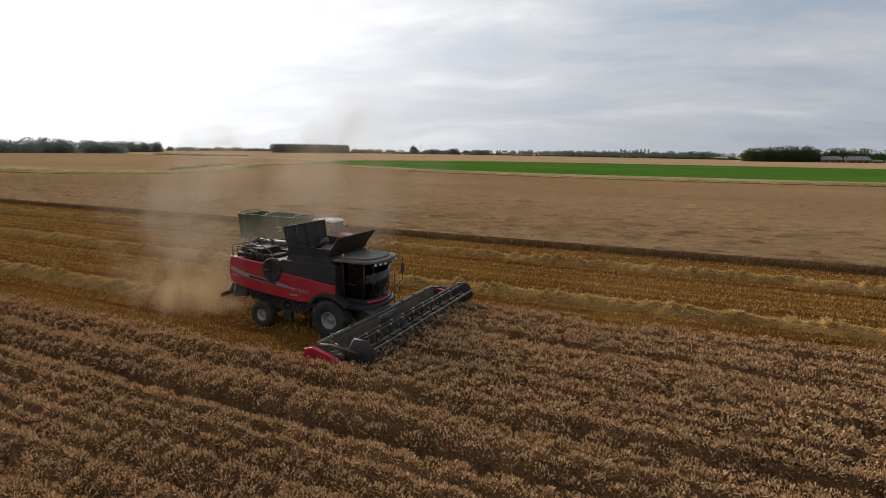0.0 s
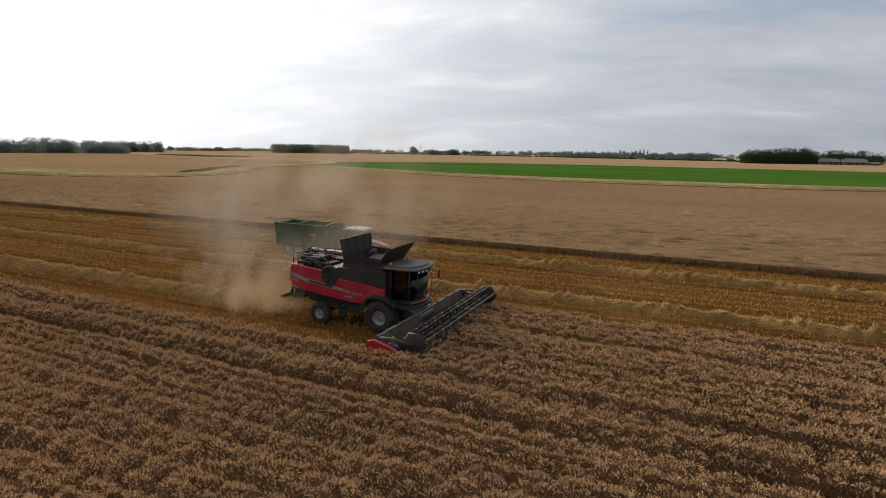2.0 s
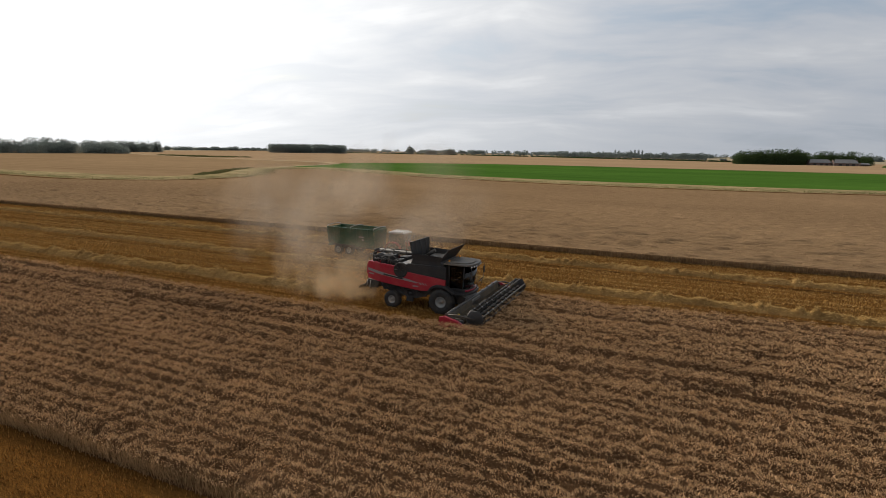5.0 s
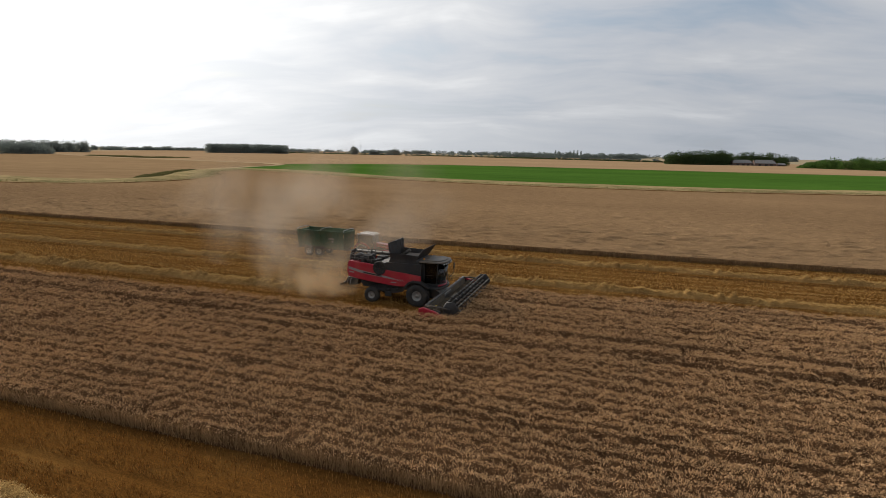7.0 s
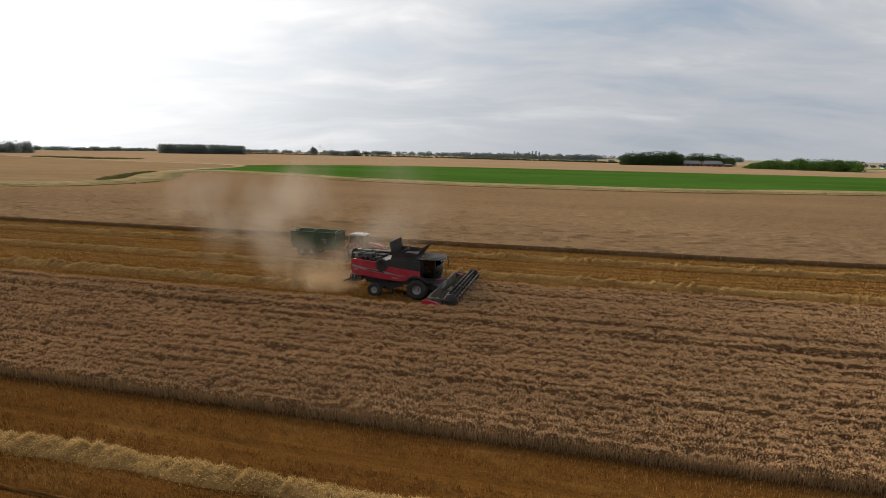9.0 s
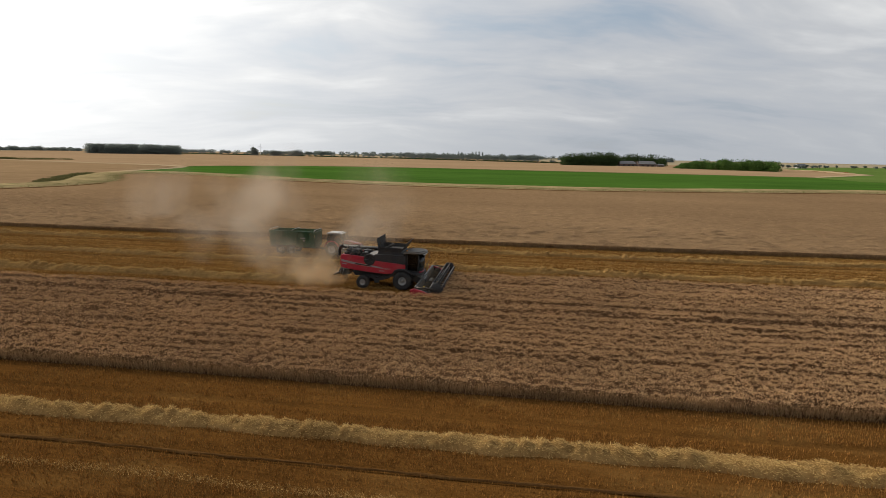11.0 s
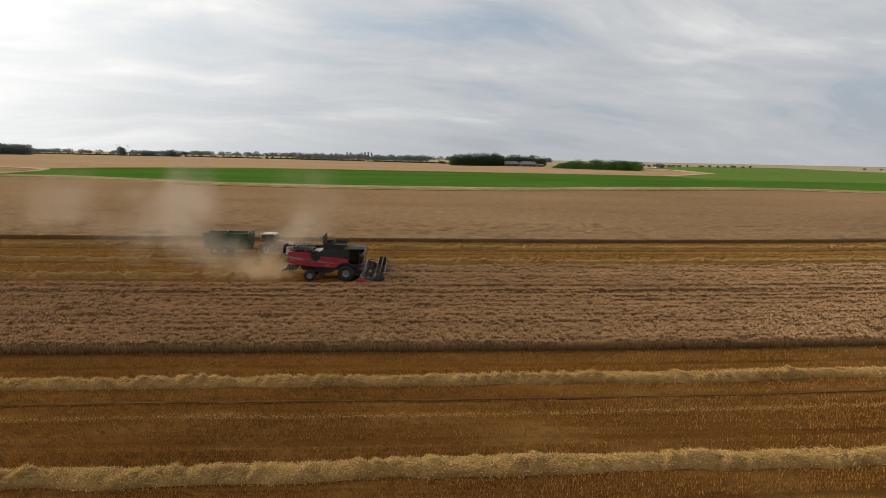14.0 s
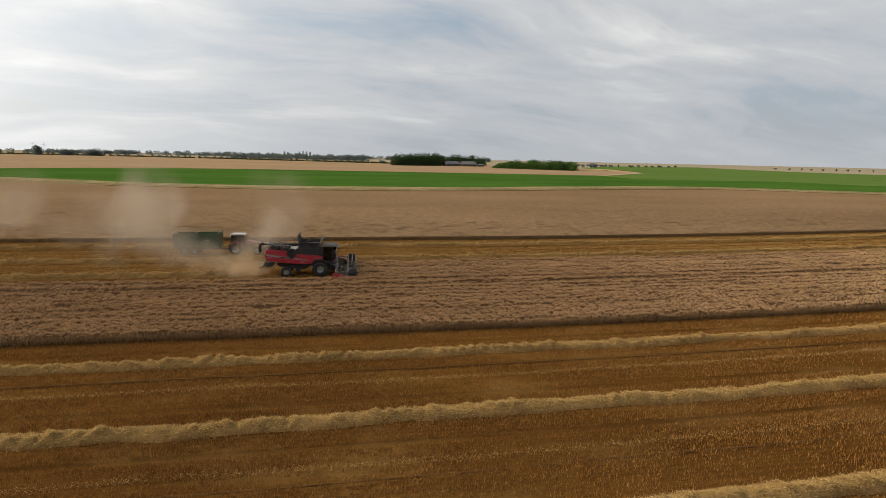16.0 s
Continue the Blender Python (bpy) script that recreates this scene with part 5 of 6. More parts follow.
    for y in (1.18, 1.72):
        s.tube([(0.75, y, 0.55), (0.75, y, 2.7)], 0.024, 6)
        s.tube([(1.35, y, 0.55), (1.35, y, 2.5)], 0.024, 6)
    for z in (0.6, 0.9, 1.2, 1.5):
        s.box(0.75, 1.35, 1.2, 1.72, z - 0.015, z + 0.015, 0)
    s.under("ladder", STEEL, top, "black access ladder with rails")
    s = Shape().tube([(1.78, 0.5, 1.6), (1.9, 0.62, 2.05), (1.9, 1.28, 2.05), (1.8, 1.28, 1.6)], 0.02, 6)
    s.under("hand_rail", STEEL, top)
    # wheels and axles
    wheel(top, 0, -1.40, 0.88, 0.90, 0.68, 0.37, -1, 18)
    wheel(top, 0, 1.40, 0.88, 0.90, 0.68, 0.37, 1, 18)
    wheel(top, -3.80, -1.42, 0.60, 0.62, 0.46, 0.27, -1, 16)
    wheel(top, -3.80, 1.42, 0.60, 0.62, 0.46, 0.27, 1, 16)
    Shape().box(-0.3, 0.3, -1.1, 1.1, 0.65, 1.3, 0.04).under("front_axle", STEEL, top)
    Shape().box(-3.95, -3.65, -1.2, 1.2, 0.5, 0.75, 0.03).box(-4.1, -3.5, -0.5, 0.5, 0.7, 1.3, 0.03).under("rear_axle", STEEL, top)
    for side in (-1, 1):
        arch = [(-1.02, 1.52), (-0.74, 1.88), (-0.36, 2.04), (0.3, 2.0), (0.55, 1.86), (0.95, 1.62), (0.9, 1.52), (0.48, 1.74), (0.25, 1.86), (-0.33, 1.9), (-0.66, 1.76), (-0.92, 1.46)]
        Shape().prism(arch, side * 1.30, side * 1.72, 0.02).under("wheel_arch", BLACK, top, "black front wheel arch")
    # chopper and spreader
    s = Shape().prism([(-5.2, 1.62), (-6.15, 1.72), (-6.35, 1.38), (-6.0, 1.02), (-5.3, 1.15)], -0.95, 0.95, 0.03)
    s.under("straw_chopper", STEEL, top, "dark straw chopper")
    tail = Shape().sheet([(-6.15, -1.0, 1.42), (-6.15, 1.0, 1.42), (-6.85, 1.18, 1.12), (-6.85, -1.18, 1.12)], 0.03).under("spreader_board", STEEL, top, "dented spreader tailboard")
    s = Shape()
    for k in range(-4, 5):
        s.sheet([(-6.15, k * 0.22, 1.40), (-6.85, k * 0.27, 1.10), (-6.85, k * 0.27, 0.93), (-6.2, k * 0.22, 1.16)], 0.012)
    s.under("fin", STEEL, tail)
    s = Shape().tube([(-6.0, -1.2, 1.75), (-6.1, -1.22, 1.2)], 0.02, 6).tube([(-5.75, -1.2, 1.7), (-5.85, -1.22, 1.15)], 0.02, 6)
    s.under("strut", BRIGHT, top)
    # feeder house
    s = Shape().prism([(0.5, 1.45), (1.2, 1.40), (2.05, 0.95), (2.05, 0.35), (1.3, 0.5), (0.5, 0.85)], -0.72, 0.72, 0.03)
    s.under("feeder_house", STEEL, top)
    Shape().prism([(1.15, 1.50), (2.02, 1.02), (2.02, 0.86), (1.15, 1.28)], -0.80, -0.725, 0.02).under("feeder_cover", PALE_PANEL, top, "pale feeder side cover")
    Shape().sheet([(1.0, -0.72, 1.475), (1.0, 0.72, 1.475), (1.98, 0.72, 1.03), (1.98, -0.72, 1.03)], 0.02).under("feeder_top", PALE_PANEL, top, "pale worn feeder top")
    header(top)
    return tagged(top, "large red and black combine harvester cutting wheat, tank flaps open", "harvester")


def header(top):
    """The cutting table with auger, knife and reel, all across y."""
    W = 4.85
    head = new("header")
    head.parent = top
    tagged(head, "wide dark cutting header with a turning reel")
    Shape().prism([(1.98, 0.22), (2.06, 0.22), (1.94, 1.08), (1.86, 1.08)], -W, W, 0).under("back_sheet", DUSTY_STEEL, head, "dusty tan back sheet")
    s = Shape().tube([(1.82, -W, 1.12), (1.82, W, 1.12)], 0.10, 14)
    for y in (-3.9, -2.7, -1.5, 1.5, 2.7, 3.9):
        s.box(1.72, 1.92, y - 0.05, y + 0.05, 1.0, 1.25, 0.01)
    s.under("top_beam", WORN, head, "long worn grey top tube")
    Shape().prism([(2.0, 0.20), (2.35, 0.16), (3.02, 0.15), (3.02, 0.19), (2.35, 0.22), (2.0, 0.3)], -W, W, 0).under("table", DUSTY_STEEL, head, "dusty cutting table")
    # auger with its two flights winding to the middle
    s = Shape().turned([(0.02, -W + 0.1), (0.20, -W + 0.1), (0.20, W - 0.1), (0.02, W - 0.1)], (2.42, 0, 0.62), 24)
    for side in (-1, 1):
        n = 170
        ring = []
        for k in range(n + 1):
            a = side * k * 2 * math.pi / 20
            y = side * (W - 0.15 - k * (W - 0.85) / n)
            c, q = math.cos(a), math.sin(a)
            ring.append((s.bm.verts.new((2.42 + 0.19 * c, y, 0.62 + 0.19 * q)), s.bm.verts.new((2.42 + 0.33 * c, y, 0.62 + 0.33 * q))))
        for u, v in zip(ring, ring[1:]):
            s.bm.faces.new((u[0], u[1], v[1], v[0]))
    s.under("auger", DUSTY_STEEL, head, "screw auger with winding flights")
    # knife with fingers
    s = Shape().box(3.0, 3.08, -W, W, 0.15, 0.19, 0)
    for k in range(62):
        y = -W + 0.08 + k * (2 * W - 0.16) / 61
        s.prism([(3.06, 0.15), (3.22, 0.165), (3.06, 0.185)], y - 0.015, y + 0.015, 0)
    s.under("knife", BRIGHT, head)
    # ends and red crop dividers
    for side in (-1, 1):
        y0, y1 = (side * W, side * (W + 0.10))
        Shape().prism([(1.86, 0.2), (1.86, 1.1), (2.2, 0.80), (3.05, 0.42), (3.1, 0.15)], y0, y1, 0.02).under("end_sheet", STEEL, head)
        red = [(1.38, 0.42), (1.46, 1.02), (1.8, 1.12), (2.6, 0.92), (3.40, 0.52), (4.0, 0.18), (3.7, 0.12), (2.2, 0.22)]
        shield = Shape().prism(red, side * (W + 0.11), side * (W + 0.30), 0.04).under("divider", RED, head, "red pointed crop divider")
        Shape().prism([(2.15, 0.34), (2.6, 0.30), (3.1, 0.22), (3.1, 0.28), (2.6, 0.40), (2.15, 0.48)], side * (W + 0.295), side * (W + 0.312), 0).under("name_bar", SILVER, shield, "pale bar of lettering")
        Shape().tube([(3.6, side * (W + 0.16), 0.15), (3.95, side * (W + 0.16), 0.10)], 0.035, 8).under("divider_tip", BRIGHT, shield)
        # reel arm with its ram, and hoses
        s = Shape().tube([(1.86, side * (W - 0.05), 1.12), (2.4, side * (W - 0.05), 1.18), (3.62, side * (W - 0.05), 1.06)], 0.06, 8)
        s.tube([(2.0, side * (W - 0.05), 0.75), (2.8, side * (W - 0.05), 1.06)], 0.04, 8)
        s.under("reel_arm", STEEL, head, "steel reel arm and ram")
    s = Shape().tube([(1.9, -W + 0.2, 1.2), (2.2, -W + 0.15, 1.32), (2.6, -W + 0.12, 1.22), (3.0, -W + 0.1, 1.15)], 0.014, 6)
    hose = s.under("hose", BLACK, head, "black hydraulic hose")
    Shape().tube([(2.55, -W + 0.12, 1.25), (2.66, -W + 0.12, 1.22)], 0.022, 6).under("hose_mark", YELLOW, hose, "yellow mark on the hose")
    Shape().turned([(0.02, -0.1), (0.17, -0.1), (0.17, 0.08), (0.02, 0.08)], (2.75, -W + 0.1, 0.72), 18).under("drive_guard", BLACK, head)
    reel = new("reel")
    reel.parent = head
    tagged(reel, "black six-bat reel with spring tines")
    cx, cz, R, L = 3.62, 1.06, 0.52, W - 0.2
    Shape().tube([(cx, -L, cz), (cx, L, cz)], 0.08, 14).under("reel_shaft", STEEL, reel, "worn grey reel tube")
    for y in (-L - 0.06, L + 0.06):
        Shape().turned([(0.02, -0.07), (0.54, -0.05), (0.60, 0.0), (0.54, 0.05), (0.02, 0.07)], (cx, y, cz), 6).under("end_disc", BLACK, reel, "black reel end shield")
    for k in range(9):
        y = -L + (k + 1) * 2 * L / 10
        s = Shape()
        for j in range(6):
            a = j * math.pi / 3 + 0.35
            c, q = math.cos(a), math.sin(a)
            s.sheet([(cx - 0.05 * q, y, cz + 0.05 * c), (cx + 0.05 * q, y, cz - 0.05 * c), (cx + R * c + 0.025 * q, y, cz + R * q - 0.025 * c), (cx + R * c - 0.025 * q, y, cz + R * q + 0.025 * c)], 0.02)
        spider = s.under("spider", BLACK, reel)
        for j in range(6):
            a = j * math.pi / 3 + 0.35
            Shape().box(cx + R * math.cos(a) - 0.05, cx + R * math.cos(a) + 0.05, y - 0.04, y + 0.04, cz + R * math.sin(a) - 0.05, cz + R * math.sin(a) + 0.05, 0.015).under("bearing", BRIGHT, spider, "bright worn bat bearing")
    for k in range(6):
        a = k * math.pi / 3 + 0.35
        bx, bz = cx + R * math.cos(a), cz + R * math.sin(a)
        s = Shape().tube([(bx, -L, bz), (bx, L, bz)], 0.042, 8)
        bat = s.under("bat", WORN if k == 0 else BLACK, reel)
        s = Shape()
        for j in range(62):
            y = -L + 0.1 + j * (2 * L - 0.2) / 61
            s.tube([(bx, y, bz), (bx - 0.03, y, bz - 0.12), (bx + 0.02, y, bz - 0.26)], 0.013, 4)
        tagged(s.under("tine", BLACK, bat), kind="stuff")


def tractor():
    """Heading +x; the origin lies under the rear axle."""
    top = new("tractor")
    wheel(top, 0, -0.80, 0.84, 0.84, 0.46, 0.47, -1, 16)
    wheel(top, 0, 0.80, 0.84, 0.84, 0.46, 0.47, 1, 16)
    wheel(top, 2.78, -0.82, 0.60, 0.60, 0.38, 0.33, -1, 14)
    wheel(top, 2.78, 0.82, 0.60, 0.60, 0.38, 0.33, 1, 14)
    Shape().box(-0.35, 3.3, -0.26, 0.26, 0.62, 1.08, 0.04).box(2.62, 2.94, -0.66, 0.66, 0.46, 0.72, 0.03).box(-0.22, 0.22, -0.6, 0.6, 0.62, 1.02, 0.03).under("chassis", STEEL, top)
    Shape().prism([(1.15, 1.08), (1.15, 1.92), (2.3, 1.84), (3.35, 1.60), (3.56, 1.42), (3.60, 1.06)], -0.40, 0.40, 0.07).under("bonnet", RED, top, "red sloping bonnet")
    for side in (-1, 1):
        Shape().prism([(1.5, 1.12), (1.5, 1.50), (2.6, 1.42), (3.3, 1.24), (3.3, 1.12)], side * 0.395, side * 0.415, 0).under("side_grille", BLACK, top)
        Shape().prism([(2.0, 1.62), (3.1, 1.44), (3.1, 1.48), (2.0, 1.69)], side * 0.398, side * 0.412, 0).under("stripe", SILVER, top)
        fender = [(-0.90, 1.10), (-0.86, 1.48), (-0.55, 1.78), (-0.1, 1.90), (0.45, 1.84), (0.80, 1.50), (0.90, 1.20), (0.82, 1.18), (0.70, 1.44), (0.38, 1.72), (-0.08, 1.80), (-0.50, 1.68), (-0.78, 1.42), (-0.82, 1.10)]
        Shape().prism(fender, side * 0.55, side * 1.04, 0.02).under("rear_fender", RED, top, "red rear mudguard")
        arch = [(2.2, 1.08), (2.35, 1.24), (2.78, 1.32), (3.2, 1.24), (3.36, 1.08), (3.30, 1.06), (3.14, 1.18), (2.78, 1.26), (2.4, 1.18), (2.26, 1.06)]
        Shape().prism(arch, side * 0.62, side * 1.02, 0.01).under("front_fender", RED, top, "red front mudguard")
        s = Shape()
        for z in (0.5, 0.78, 1.05):
            s.box(0.95, 1.4, side * 0.86 - 0.12, side * 0.86 + 0.12, z - 0.02, z + 0.02, 0)
        s.box(0.93, 0.96, side * 0.86 - 0.12, side * 0.86 + 0.12, 0.46, 1.1, 0).box(1.39, 1.42, side * 0.86 - 0.12, side * 0.86 + 0.12, 0.46, 1.1, 0)
        s.under("step", BLACK, top)
        Shape().box(0.2, 1.5, side * 0.5 - 0.14, side * 0.5 + 0.14, 0.55, 0.95, 0.04).under("fuel_tank", BLACK, top)
    Shape().box(3.57, 3.63, -0.32, 0.32, 1.0, 1.46, 0.02).under("grille", BLACK, top, "black front grille")
    for y in (-0.24, 0.24):
        Shape().box(3.60, 3.65, y - 0.1, y + 0.1, 1.26, 1.40, 0.015).under("headlight", LAMP_GLASS, top)
    s = Shape().box(3.60, 4.0, -0.38, 0.38, 0.52, 0.98, 0.03)
    for k in range(4):
        s.box(3.95, 4.02, -0.42, 0.42, 0.50 + k * 0.13, 0.60 + k * 0.13, 0.01)
    s.under("front_weight", STEEL, top, "stack of black front weights")
    cab = new("cab")
    cab.parent = top
    Shape().box(-0.55, 1.25, -0.62, 0.62, 1.05, 1.32, 0.03).under("cab_floor", BLACK, cab)
    s = Shape()
    for side in (-1, 1):
        for a, b, c in (((-0.62, 0.76), (-0.50, 0.78), 1.7), ((0.42, 0.80), (0.42, 0.80), 1.2), ((1.30, 0.62), (1.12, 0.70), 1.2)):
            s.tube([(a[0], side * a[1], c), (b[0], side * b[1], 2.72)], 0.042, 8)
        s.tube([(-0.5, side * 0.78, 2.70), (1.12, side * 0.70, 2.70)], 0.04, 8)
    s.tube([(1.12, -0.7, 2.70), (1.12, 0.7, 2.70)], 0.04, 8).tube([(-0.5, -0.78, 2.70), (-0.5, 0.78, 2.70)], 0.04, 8)
    s.under("cab_frame", BLACK, cab, "black cab posts")
    for side in (-1, 1):
        Shape().sheet([(-0.60, side * 0.765, 1.82), (0.42, side * 0.805, 1.82), (0.42, side * 0.805, 2.70), (-0.50, side * 0.785, 2.70)], 0.01).under("rear_side_window", GLASS, cab)
        Shape().sheet([(0.42, side * 0.805, 1.30), (1.28, side * 0.63, 1.30), (1.12, side * 0.705, 2.70), (0.42, side * 0.805, 2.70)], 0.01).under("door_glass", GLASS, cab)
        s = Shape().tube([(1.15, side * 0.72, 2.62), (1.3, side * 1.08, 2.60), (1.3, side * 1.08, 2.1)], 0.018, 6).box(1.27, 1.33, side * 1.08 - 0.1, side * 1.08 + 0.1, 2.12, 2.45, 0.015)
        s.under("mirror", BLACK, cab)
    Shape().sheet([(1.30, -0.62, 1.92), (1.30, 0.62, 1.92), (1.13, 0.69, 2.70), (1.13, -0.69, 2.70)], 0.01).under("windscreen", GLASS, cab)
    Shape().sheet([(-0.62, 0.75, 1.75), (-0.62, -0.75, 1.75), (-0.51, -0.77, 2.70), (-0.51, 0.77, 2.70)], 0.01).under("rear_window", GLASS, cab)
    Shape().prism([(-0.66, 2.72), (-0.70, 2.80), (-0.5, 2.90), (0.9, 2.90), (1.25, 2.82), (1.28, 2.72)], -0.84, 0.84, 0.05).under("roof", WHITE, cab, "pale dusty cab roof")
    for y in (-0.6, 0.6):
        Shape().box(1.25, 1.31, y - 0.1, y + 0.1, 2.73, 2.81, 0.01).under("work_lamp", LAMP_GLASS, cab)
    Shape().turned([(0.05, 0), (0.05, 0.13), (0.01, 0.15)], (0, 0, 0), 10).under("beacon", AMBER, cab, "amber beacon").matrix_basis = pose(-0.4, -0.7, 2.88, 90)
    s = Shape().box(-0.1, 0.35, -0.25, 0.25, 1.5, 1.66, 0.04).box(-0.2, -0.05, -0.25, 0.25, 1.62, 2.25, 0.05)
    s.under("driver_seat", SEAT, cab)
    s = Shape().tube([(0.95, 0, 1.3), (0.72, 0, 1.95)], 0.04, 8).turned([(0.16, -0.02), (0.19, 0), (0.16, 0.02)], (0.70, 0, 1.98), 16)
    s.under("steering_column", BLACK, cab)
    Shape().tube([(1.45, -0.52, 1.2), (1.45, -0.56, 2.5), (1.40, -0.58, 2.62)], 0.05, 10).under("exhaust", BLACK, top, "upright black exhaust")
    Shape().box(-0.95, -0.3, -0.10, 0.10, 0.42, 0.56, 0.02).box(-0.75, -0.4, -0.36, 0.36, 0.6, 0.9, 0.02).under("hitch", STEEL, top)
    return tagged(top, "red farm tractor with pale cab roof, dusty, parked on stubble", "tractor")


def grain_trailer():
    """Heading +x; the origin lies under the middle of its two axles."""
    top = new("grain_trailer")
    x0, x1, z0, z1, w0, w1 = -1.95, 3.85, 1.02, 2.86, 1.12, 1.22
    for side in (-1, 1):
        Shape().sheet([(x0, side * w0, z0), (x1, side * w0, z0), (x1 - 0.05, side * w1, z1), (x0 - 0.05, side * w1, z1)], 0.05).under("side_wall", TRAILER_GREEN, top, "dark green steel side")
        s = Shape()
        for k in range(9):
            x = x0 + 0.05 + k * (x1 - x0 - 0.1) / 8
            s.sheet([(x - 0.04, side * (w0 + 0.012), z0), (x + 0.04, side * (w0 + 0.012), z0), (x + 0.04, side * (w1 + 0.055), z1 - 0.02), (x - 0.04, side * (w1 + 0.055), z1 - 0.02)], 0.045)
        s.under("rib", TRAILER_GREEN, top)
        Shape().box(x0 - 0.08, x1 - 0.02, side * w1 - 0.06, side * w1 + 0.06, z1 - 0.02, z1 + 0.09, 0.02).under("top_rail", TRAILER_GREEN, top)
        Shape().box(2.0, 2.7, side * (w1 + 0.03) - 0.01, side * (w1 + 0.03) + 0.01, 2.02, 2.16, 0).under("name_bar", SILVER, top, "pale bar of lettering")
        Shape().turned([(0.002, 0), (0.13, 0), (0.13, side * 0.015), (0.002, side * 0.015)], (2.5, side * (w1 + 0.02), 1.80), 14).under("maker_badge", SILVER, top, "pale round badge")
        Shape().prism([(-1.45, 1.0), (-1.3, 1.14), (1.35, 1.14), (1.5, 1.0), (1.45, 0.96), (-1.4, 0.96)], side * 0.88, side * 1.18, 0.01).under("mudguard", BLACK, top)
    Shape().sheet([(x1, -w0, z0), (x1, w0, z0), (x1 + 0.10, w1, z1), (x1 + 0.10, -w1, z1)], 0.05).under("front_wall", TRAILER_GREEN, top, "dark green front wall")
    Shape().sheet([(x0, w0, z0), (x0, -w0, z0), (x0 - 0.10, -w1, z1), (x0 - 0.10, w1, z1)], 0.05).under("tailgate", TRAILER_GREEN, top, "dark green tailgate")
    Shape().box(x0, x1, -w0, w0, z0 - 0.06, z0, 0).under("floor", TRAILER_GREEN, top)
    Shape().sheet([(x0 + 0.1, -1.1, 2.2), (x1 - 0.1, -1.1, 2.2), (x1 - 0.1, 1.1, 2.2), (x0 + 0.1, 1.1, 2.2)], 0.02).under("grain_load", GRAIN, top, "tan grain in the trailer")
    # rounded hoops that carry the sheet, and the front mesh window
    for x, name in ((x1 - 0.02, "front_hoop"), (0.95, "middle_hoop"), (x0 - 0.05, "rear_hoop")):
        s = Shape().tube([(x, -w1, z1), (x, -w1 * 0.97, z1 + 0.14), (x, -w1 * 0.8, z1 + 0.22), (x, 0, z1 + 0.26), (x, w1 * 0.8, z1 + 0.22), (x, w1 * 0.97, z1 + 0.14), (x, w1, z1)], 0.045, 8)
        s.under(name, BRIGHT, top, "pale rounded hoop")
    s = Shape()
    for k in range(13):
        y = -0.95 + k * 1.9 / 12
        s.tube([(x1 + 0.07, y, 2.15), (x1 + 0.06, y, 2.95)], 0.010, 4)
    for k in range(6):
        s.tube([(x1 + 0.07, -0.98, 2.18 + k * 0.15), (x1 + 0.07, 0.98, 2.18 + k * 0.15)], 0.010, 4)
    s.under("front_mesh", WIRE, top, "pale mesh window in the front wall")
    for side in (-1, 1):
        for x in (-0.68, 0.68):
            wheel(top, x, side * 0.98, 0.56, 0.56, 0.36, 0.30, side, 12)
    s = Shape().box(-1.8, 3.9, -0.42, -0.30, 0.74, 0.96, 0.01).box(-1.8, 3.9, 0.30, 0.42, 0.74, 0.96, 0.01)
    for x in (-0.68, 0.68):
        s.box(x - 0.07, x + 0.07, -0.95, 0.95, 0.49, 0.63, 0.01)
    s.box(-0.9, 0.9, -0.46, -0.26, 0.56, 0.72, 0.02).box(-0.9, 0.9, 0.26, 0.46, 0.56, 0.72, 0.02)
    s.under("chassis", STEEL, top)
    s = Shape().tube([(3.7, -0.36, 0.86), (5.3, -0.06, 0.62)], 0.06, 8).tube([(3.7, 0.36, 0.86), (5.3, 0.06, 0.62)], 0.06, 8).box(5.15, 5.5, -0.1, 0.1, 0.53, 0.64, 0.02)
    s.tube([(4.6, -0.35, 0.0), (4.6, -0.35, 0.95)], 0.05, 8)
    s.under("drawbar", STEEL, top, "steel drawbar with jack")
    s = Shape().box(x0 - 0.16, x0 - 0.08, -1.0, 1.0, 0.78, 0.92, 0.01)
    s.under("rear_bumper", STEEL, top)
    return tagged(top, "dark green tandem-axle grain trailer hitched behind the tractor", "trailer")


combine = combine_harvester()
combine.matrix_basis = pose(-8.15, 20.0, float(low(np.array(20.0))) - 0.01, 0, 0, 0.6)
TRACTOR_X = -20.4
rig = tractor()
rig.matrix_basis = pose(TRACTOR_X, 34.4, float(low(np.array(34.4))), 0, 0, -2.0)
grain = grain_trailer()
grain.matrix_basis = pose(TRACTOR_X - 6.0, 34.55, float(low(np.array(34.5))), 0, 0, -1.0)


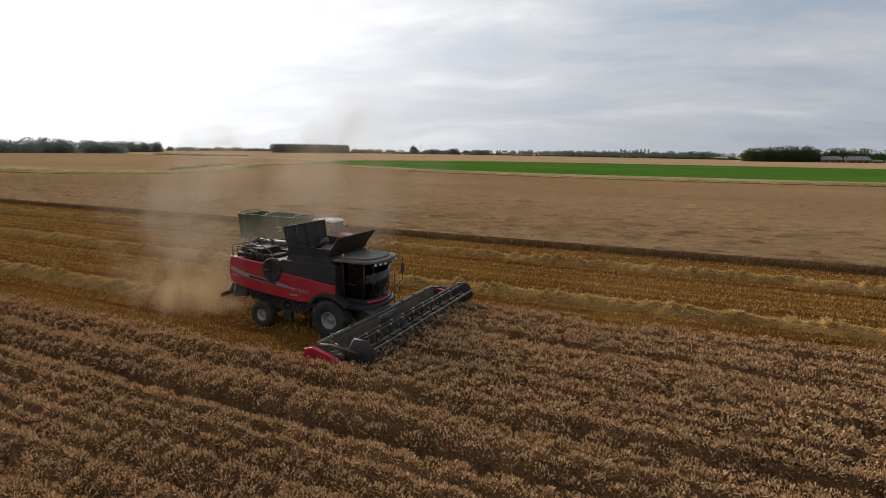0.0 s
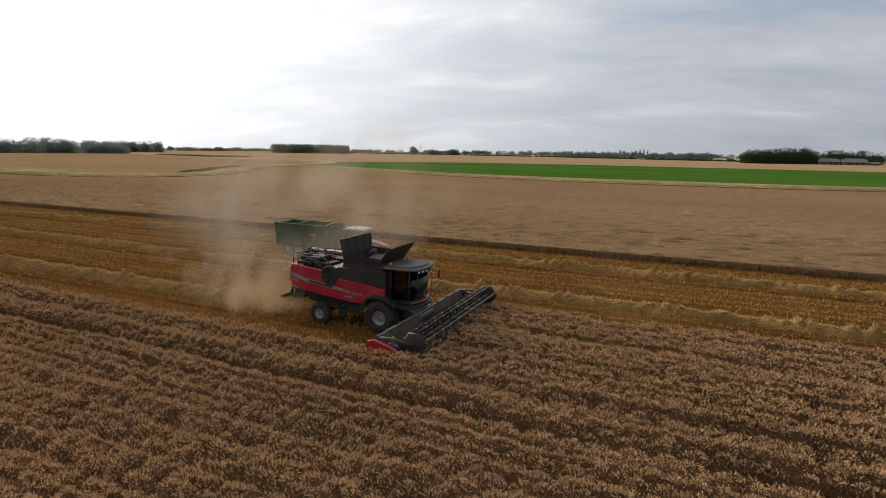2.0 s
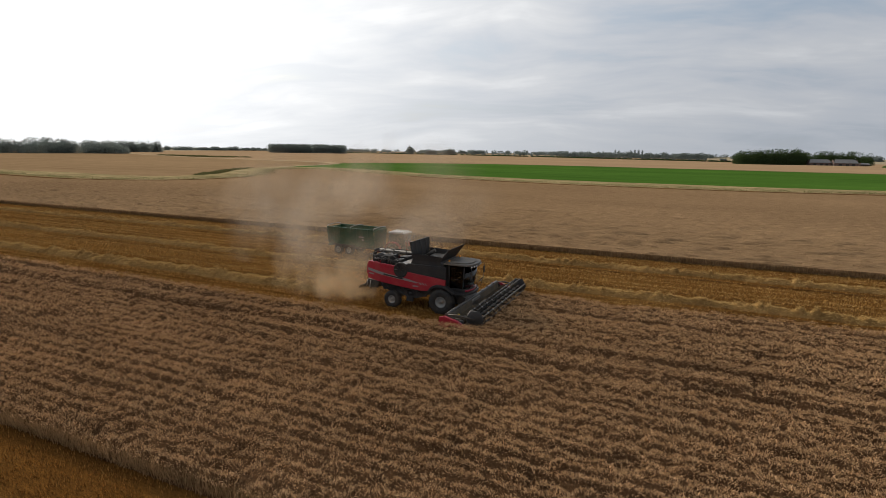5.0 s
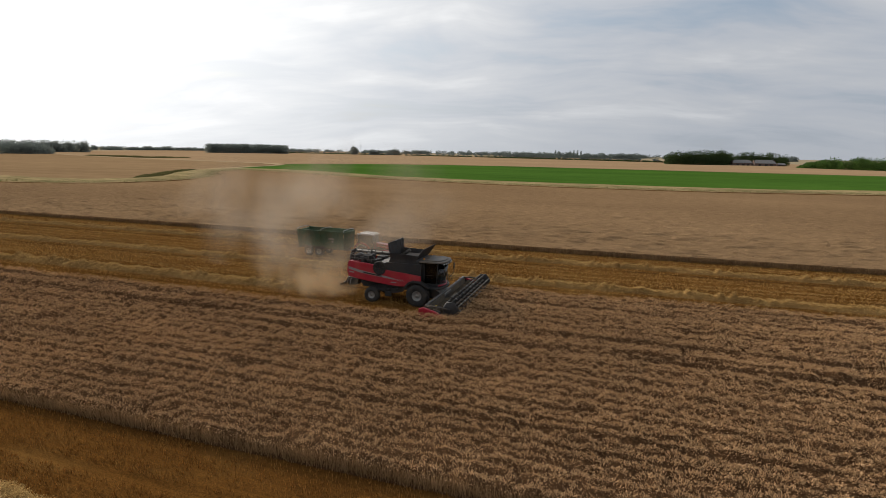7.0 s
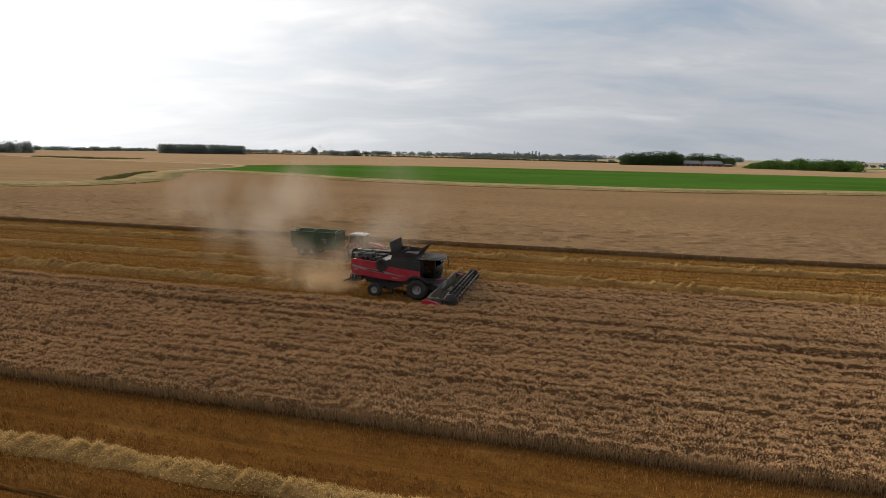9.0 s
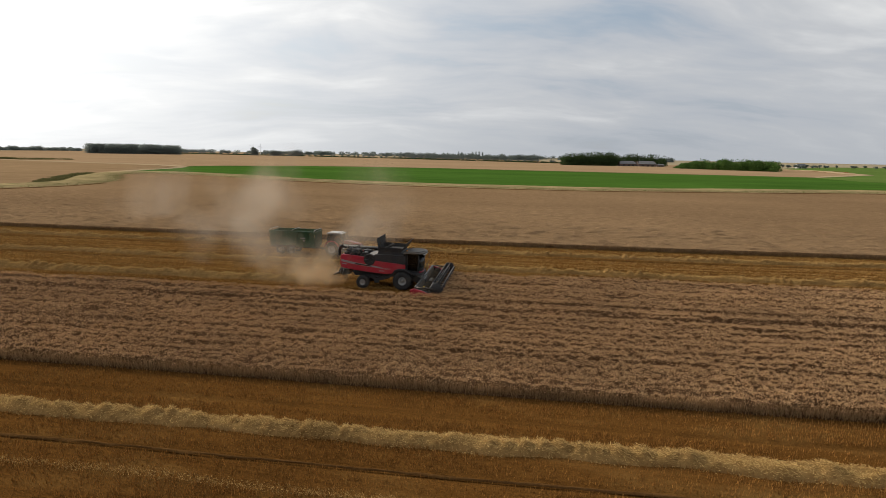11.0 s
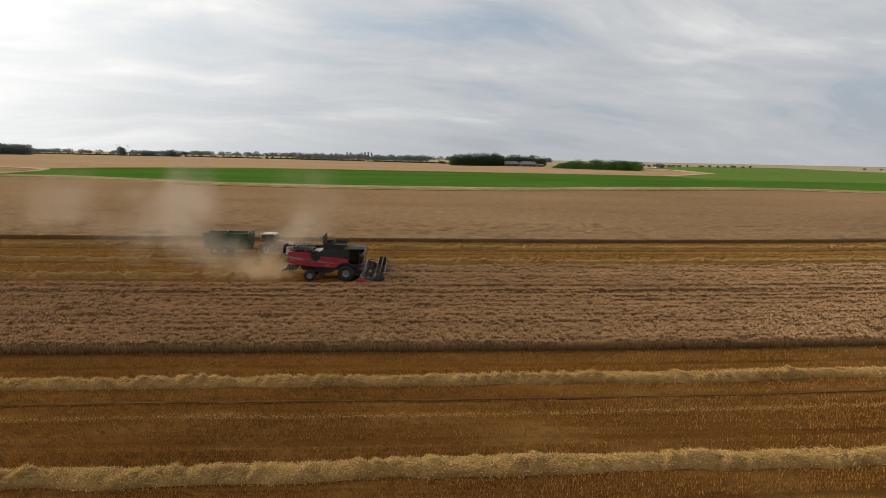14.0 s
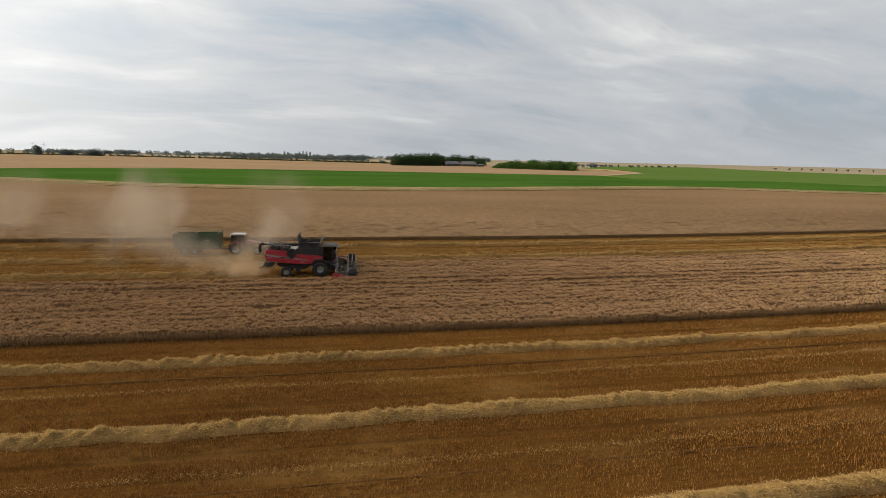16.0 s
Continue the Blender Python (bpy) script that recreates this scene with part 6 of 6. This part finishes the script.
# ---- chaff dust ----
def dust_cloud(name, puffs, label, mat, cover):
    """Chaff and dust in the air: many thin soft sheets round the given places (x, y, z, rx, ry, rz, thickness)."""
    sets, turns = [], [k * math.pi / 4 for k in range(8)]
    for x, y, z, rx, ry, rz, thick in puffs:
        r = 0.85 * min(rx, rz)
        n = max(14, int(thick * 0.50 * rx * rz / (0.29 * cover * r * r)))
        p = rng.normal(0, 1, (n, 3)) * np.array([rx, ry, rz]) * 0.5 + np.array([x, y, z])
        face = np.array([-0.05, -0.95, 0.25]) + rng.normal(0, 0.14, p.shape)
        a = np.cross(face, rng.normal(0, 1, p.shape))
        a /= np.linalg.norm(a, axis=1)[:, None]
        b = np.cross(face, a)
        b /= np.linalg.norm(b, axis=1)[:, None]
        q = r * rng.uniform(0.7, 1.35, (n, 1))
        sets.append(np.stack([p + q * (a * math.cos(k) + b * math.sin(k)) for k in turns], 1).reshape(-1, 3))
    v = merge(*sets)
    me = raw_mesh(name, v, np.arange(len(v)).reshape(-1, 8), mat)
    rim = np.array([(0.5 + 0.5 * math.cos(k), 0.5 + 0.5 * math.sin(k)) for k in turns], np.float32).ravel()
    me.uv_layers.new(name="puff").data.foreach_set("uv", np.tile(rim, len(v) // 8))
    ob = new(name, me)
    tagged(ob, label, "dust", kind="stuff")


dust_cloud("dust_plume", [
    (-14.4, 19.3, 0.80, 0.9, 1.2, 0.6, 2.2), (-15.6, 18.6, 0.85, 1.3, 1.5, 0.8, 2.8), (-17.2, 18.2, 0.95, 1.8, 1.8, 0.9, 2.4),
    (-19.4, 19.0, 1.2, 2.2, 2.0, 1.2, 0.8), (-22.0, 19.8, 1.2, 2.6, 2.0, 1.2, 0.4), (-16.2, 20.6, 2.0, 1.8, 2.0, 1.3, 0.7)],
    "low tan cloud of chaff blown behind the harvester", DUST, 0.11)
dust_cloud("dust_haze", [
    (-26.5, 25.5, 1.8, 3.4, 4, 2.2, 0.30), (-27.5, 27, 4.2, 3.2, 4, 2.8, 0.36), (-29, 30, 7.0, 3.8, 4, 3.0, 0.26), (-32, 27, 3.0, 5.0, 4, 3.0, 0.24), (-22.5, 23.5, 1.6, 3.6, 3, 1.6, 0.26),
    (-16.5, 23.0, 2.4, 2.6, 3, 2.0, 0.50), (-14.0, 27, 3.8, 3.4, 3, 2.4, 0.65), (-15.0, 32, 5.5, 4.4, 4, 3.4, 0.48), (-20.0, 24, 1.7, 3.6, 3, 1.6, 0.26), (-36, 37, 3.0, 8, 6, 3.6, 0.30),
    (-41, 49, 3.6, 7, 6, 4.2, 0.24), (-41, 60, 4.4, 4.2, 5, 5.2, 0.34), (-42, 62, 6.4, 4.6, 5, 4.2, 0.22), (-40, 58, 2.4, 8, 6, 3.0, 0.22),
    (-62, 63, 4.2, 5.4, 6, 5.0, 0.26), (-54, 55, 3.2, 13, 7, 3.8, 0.20)], "thin drifting haze of tan dust over the stubble", HAZE, 0.11)
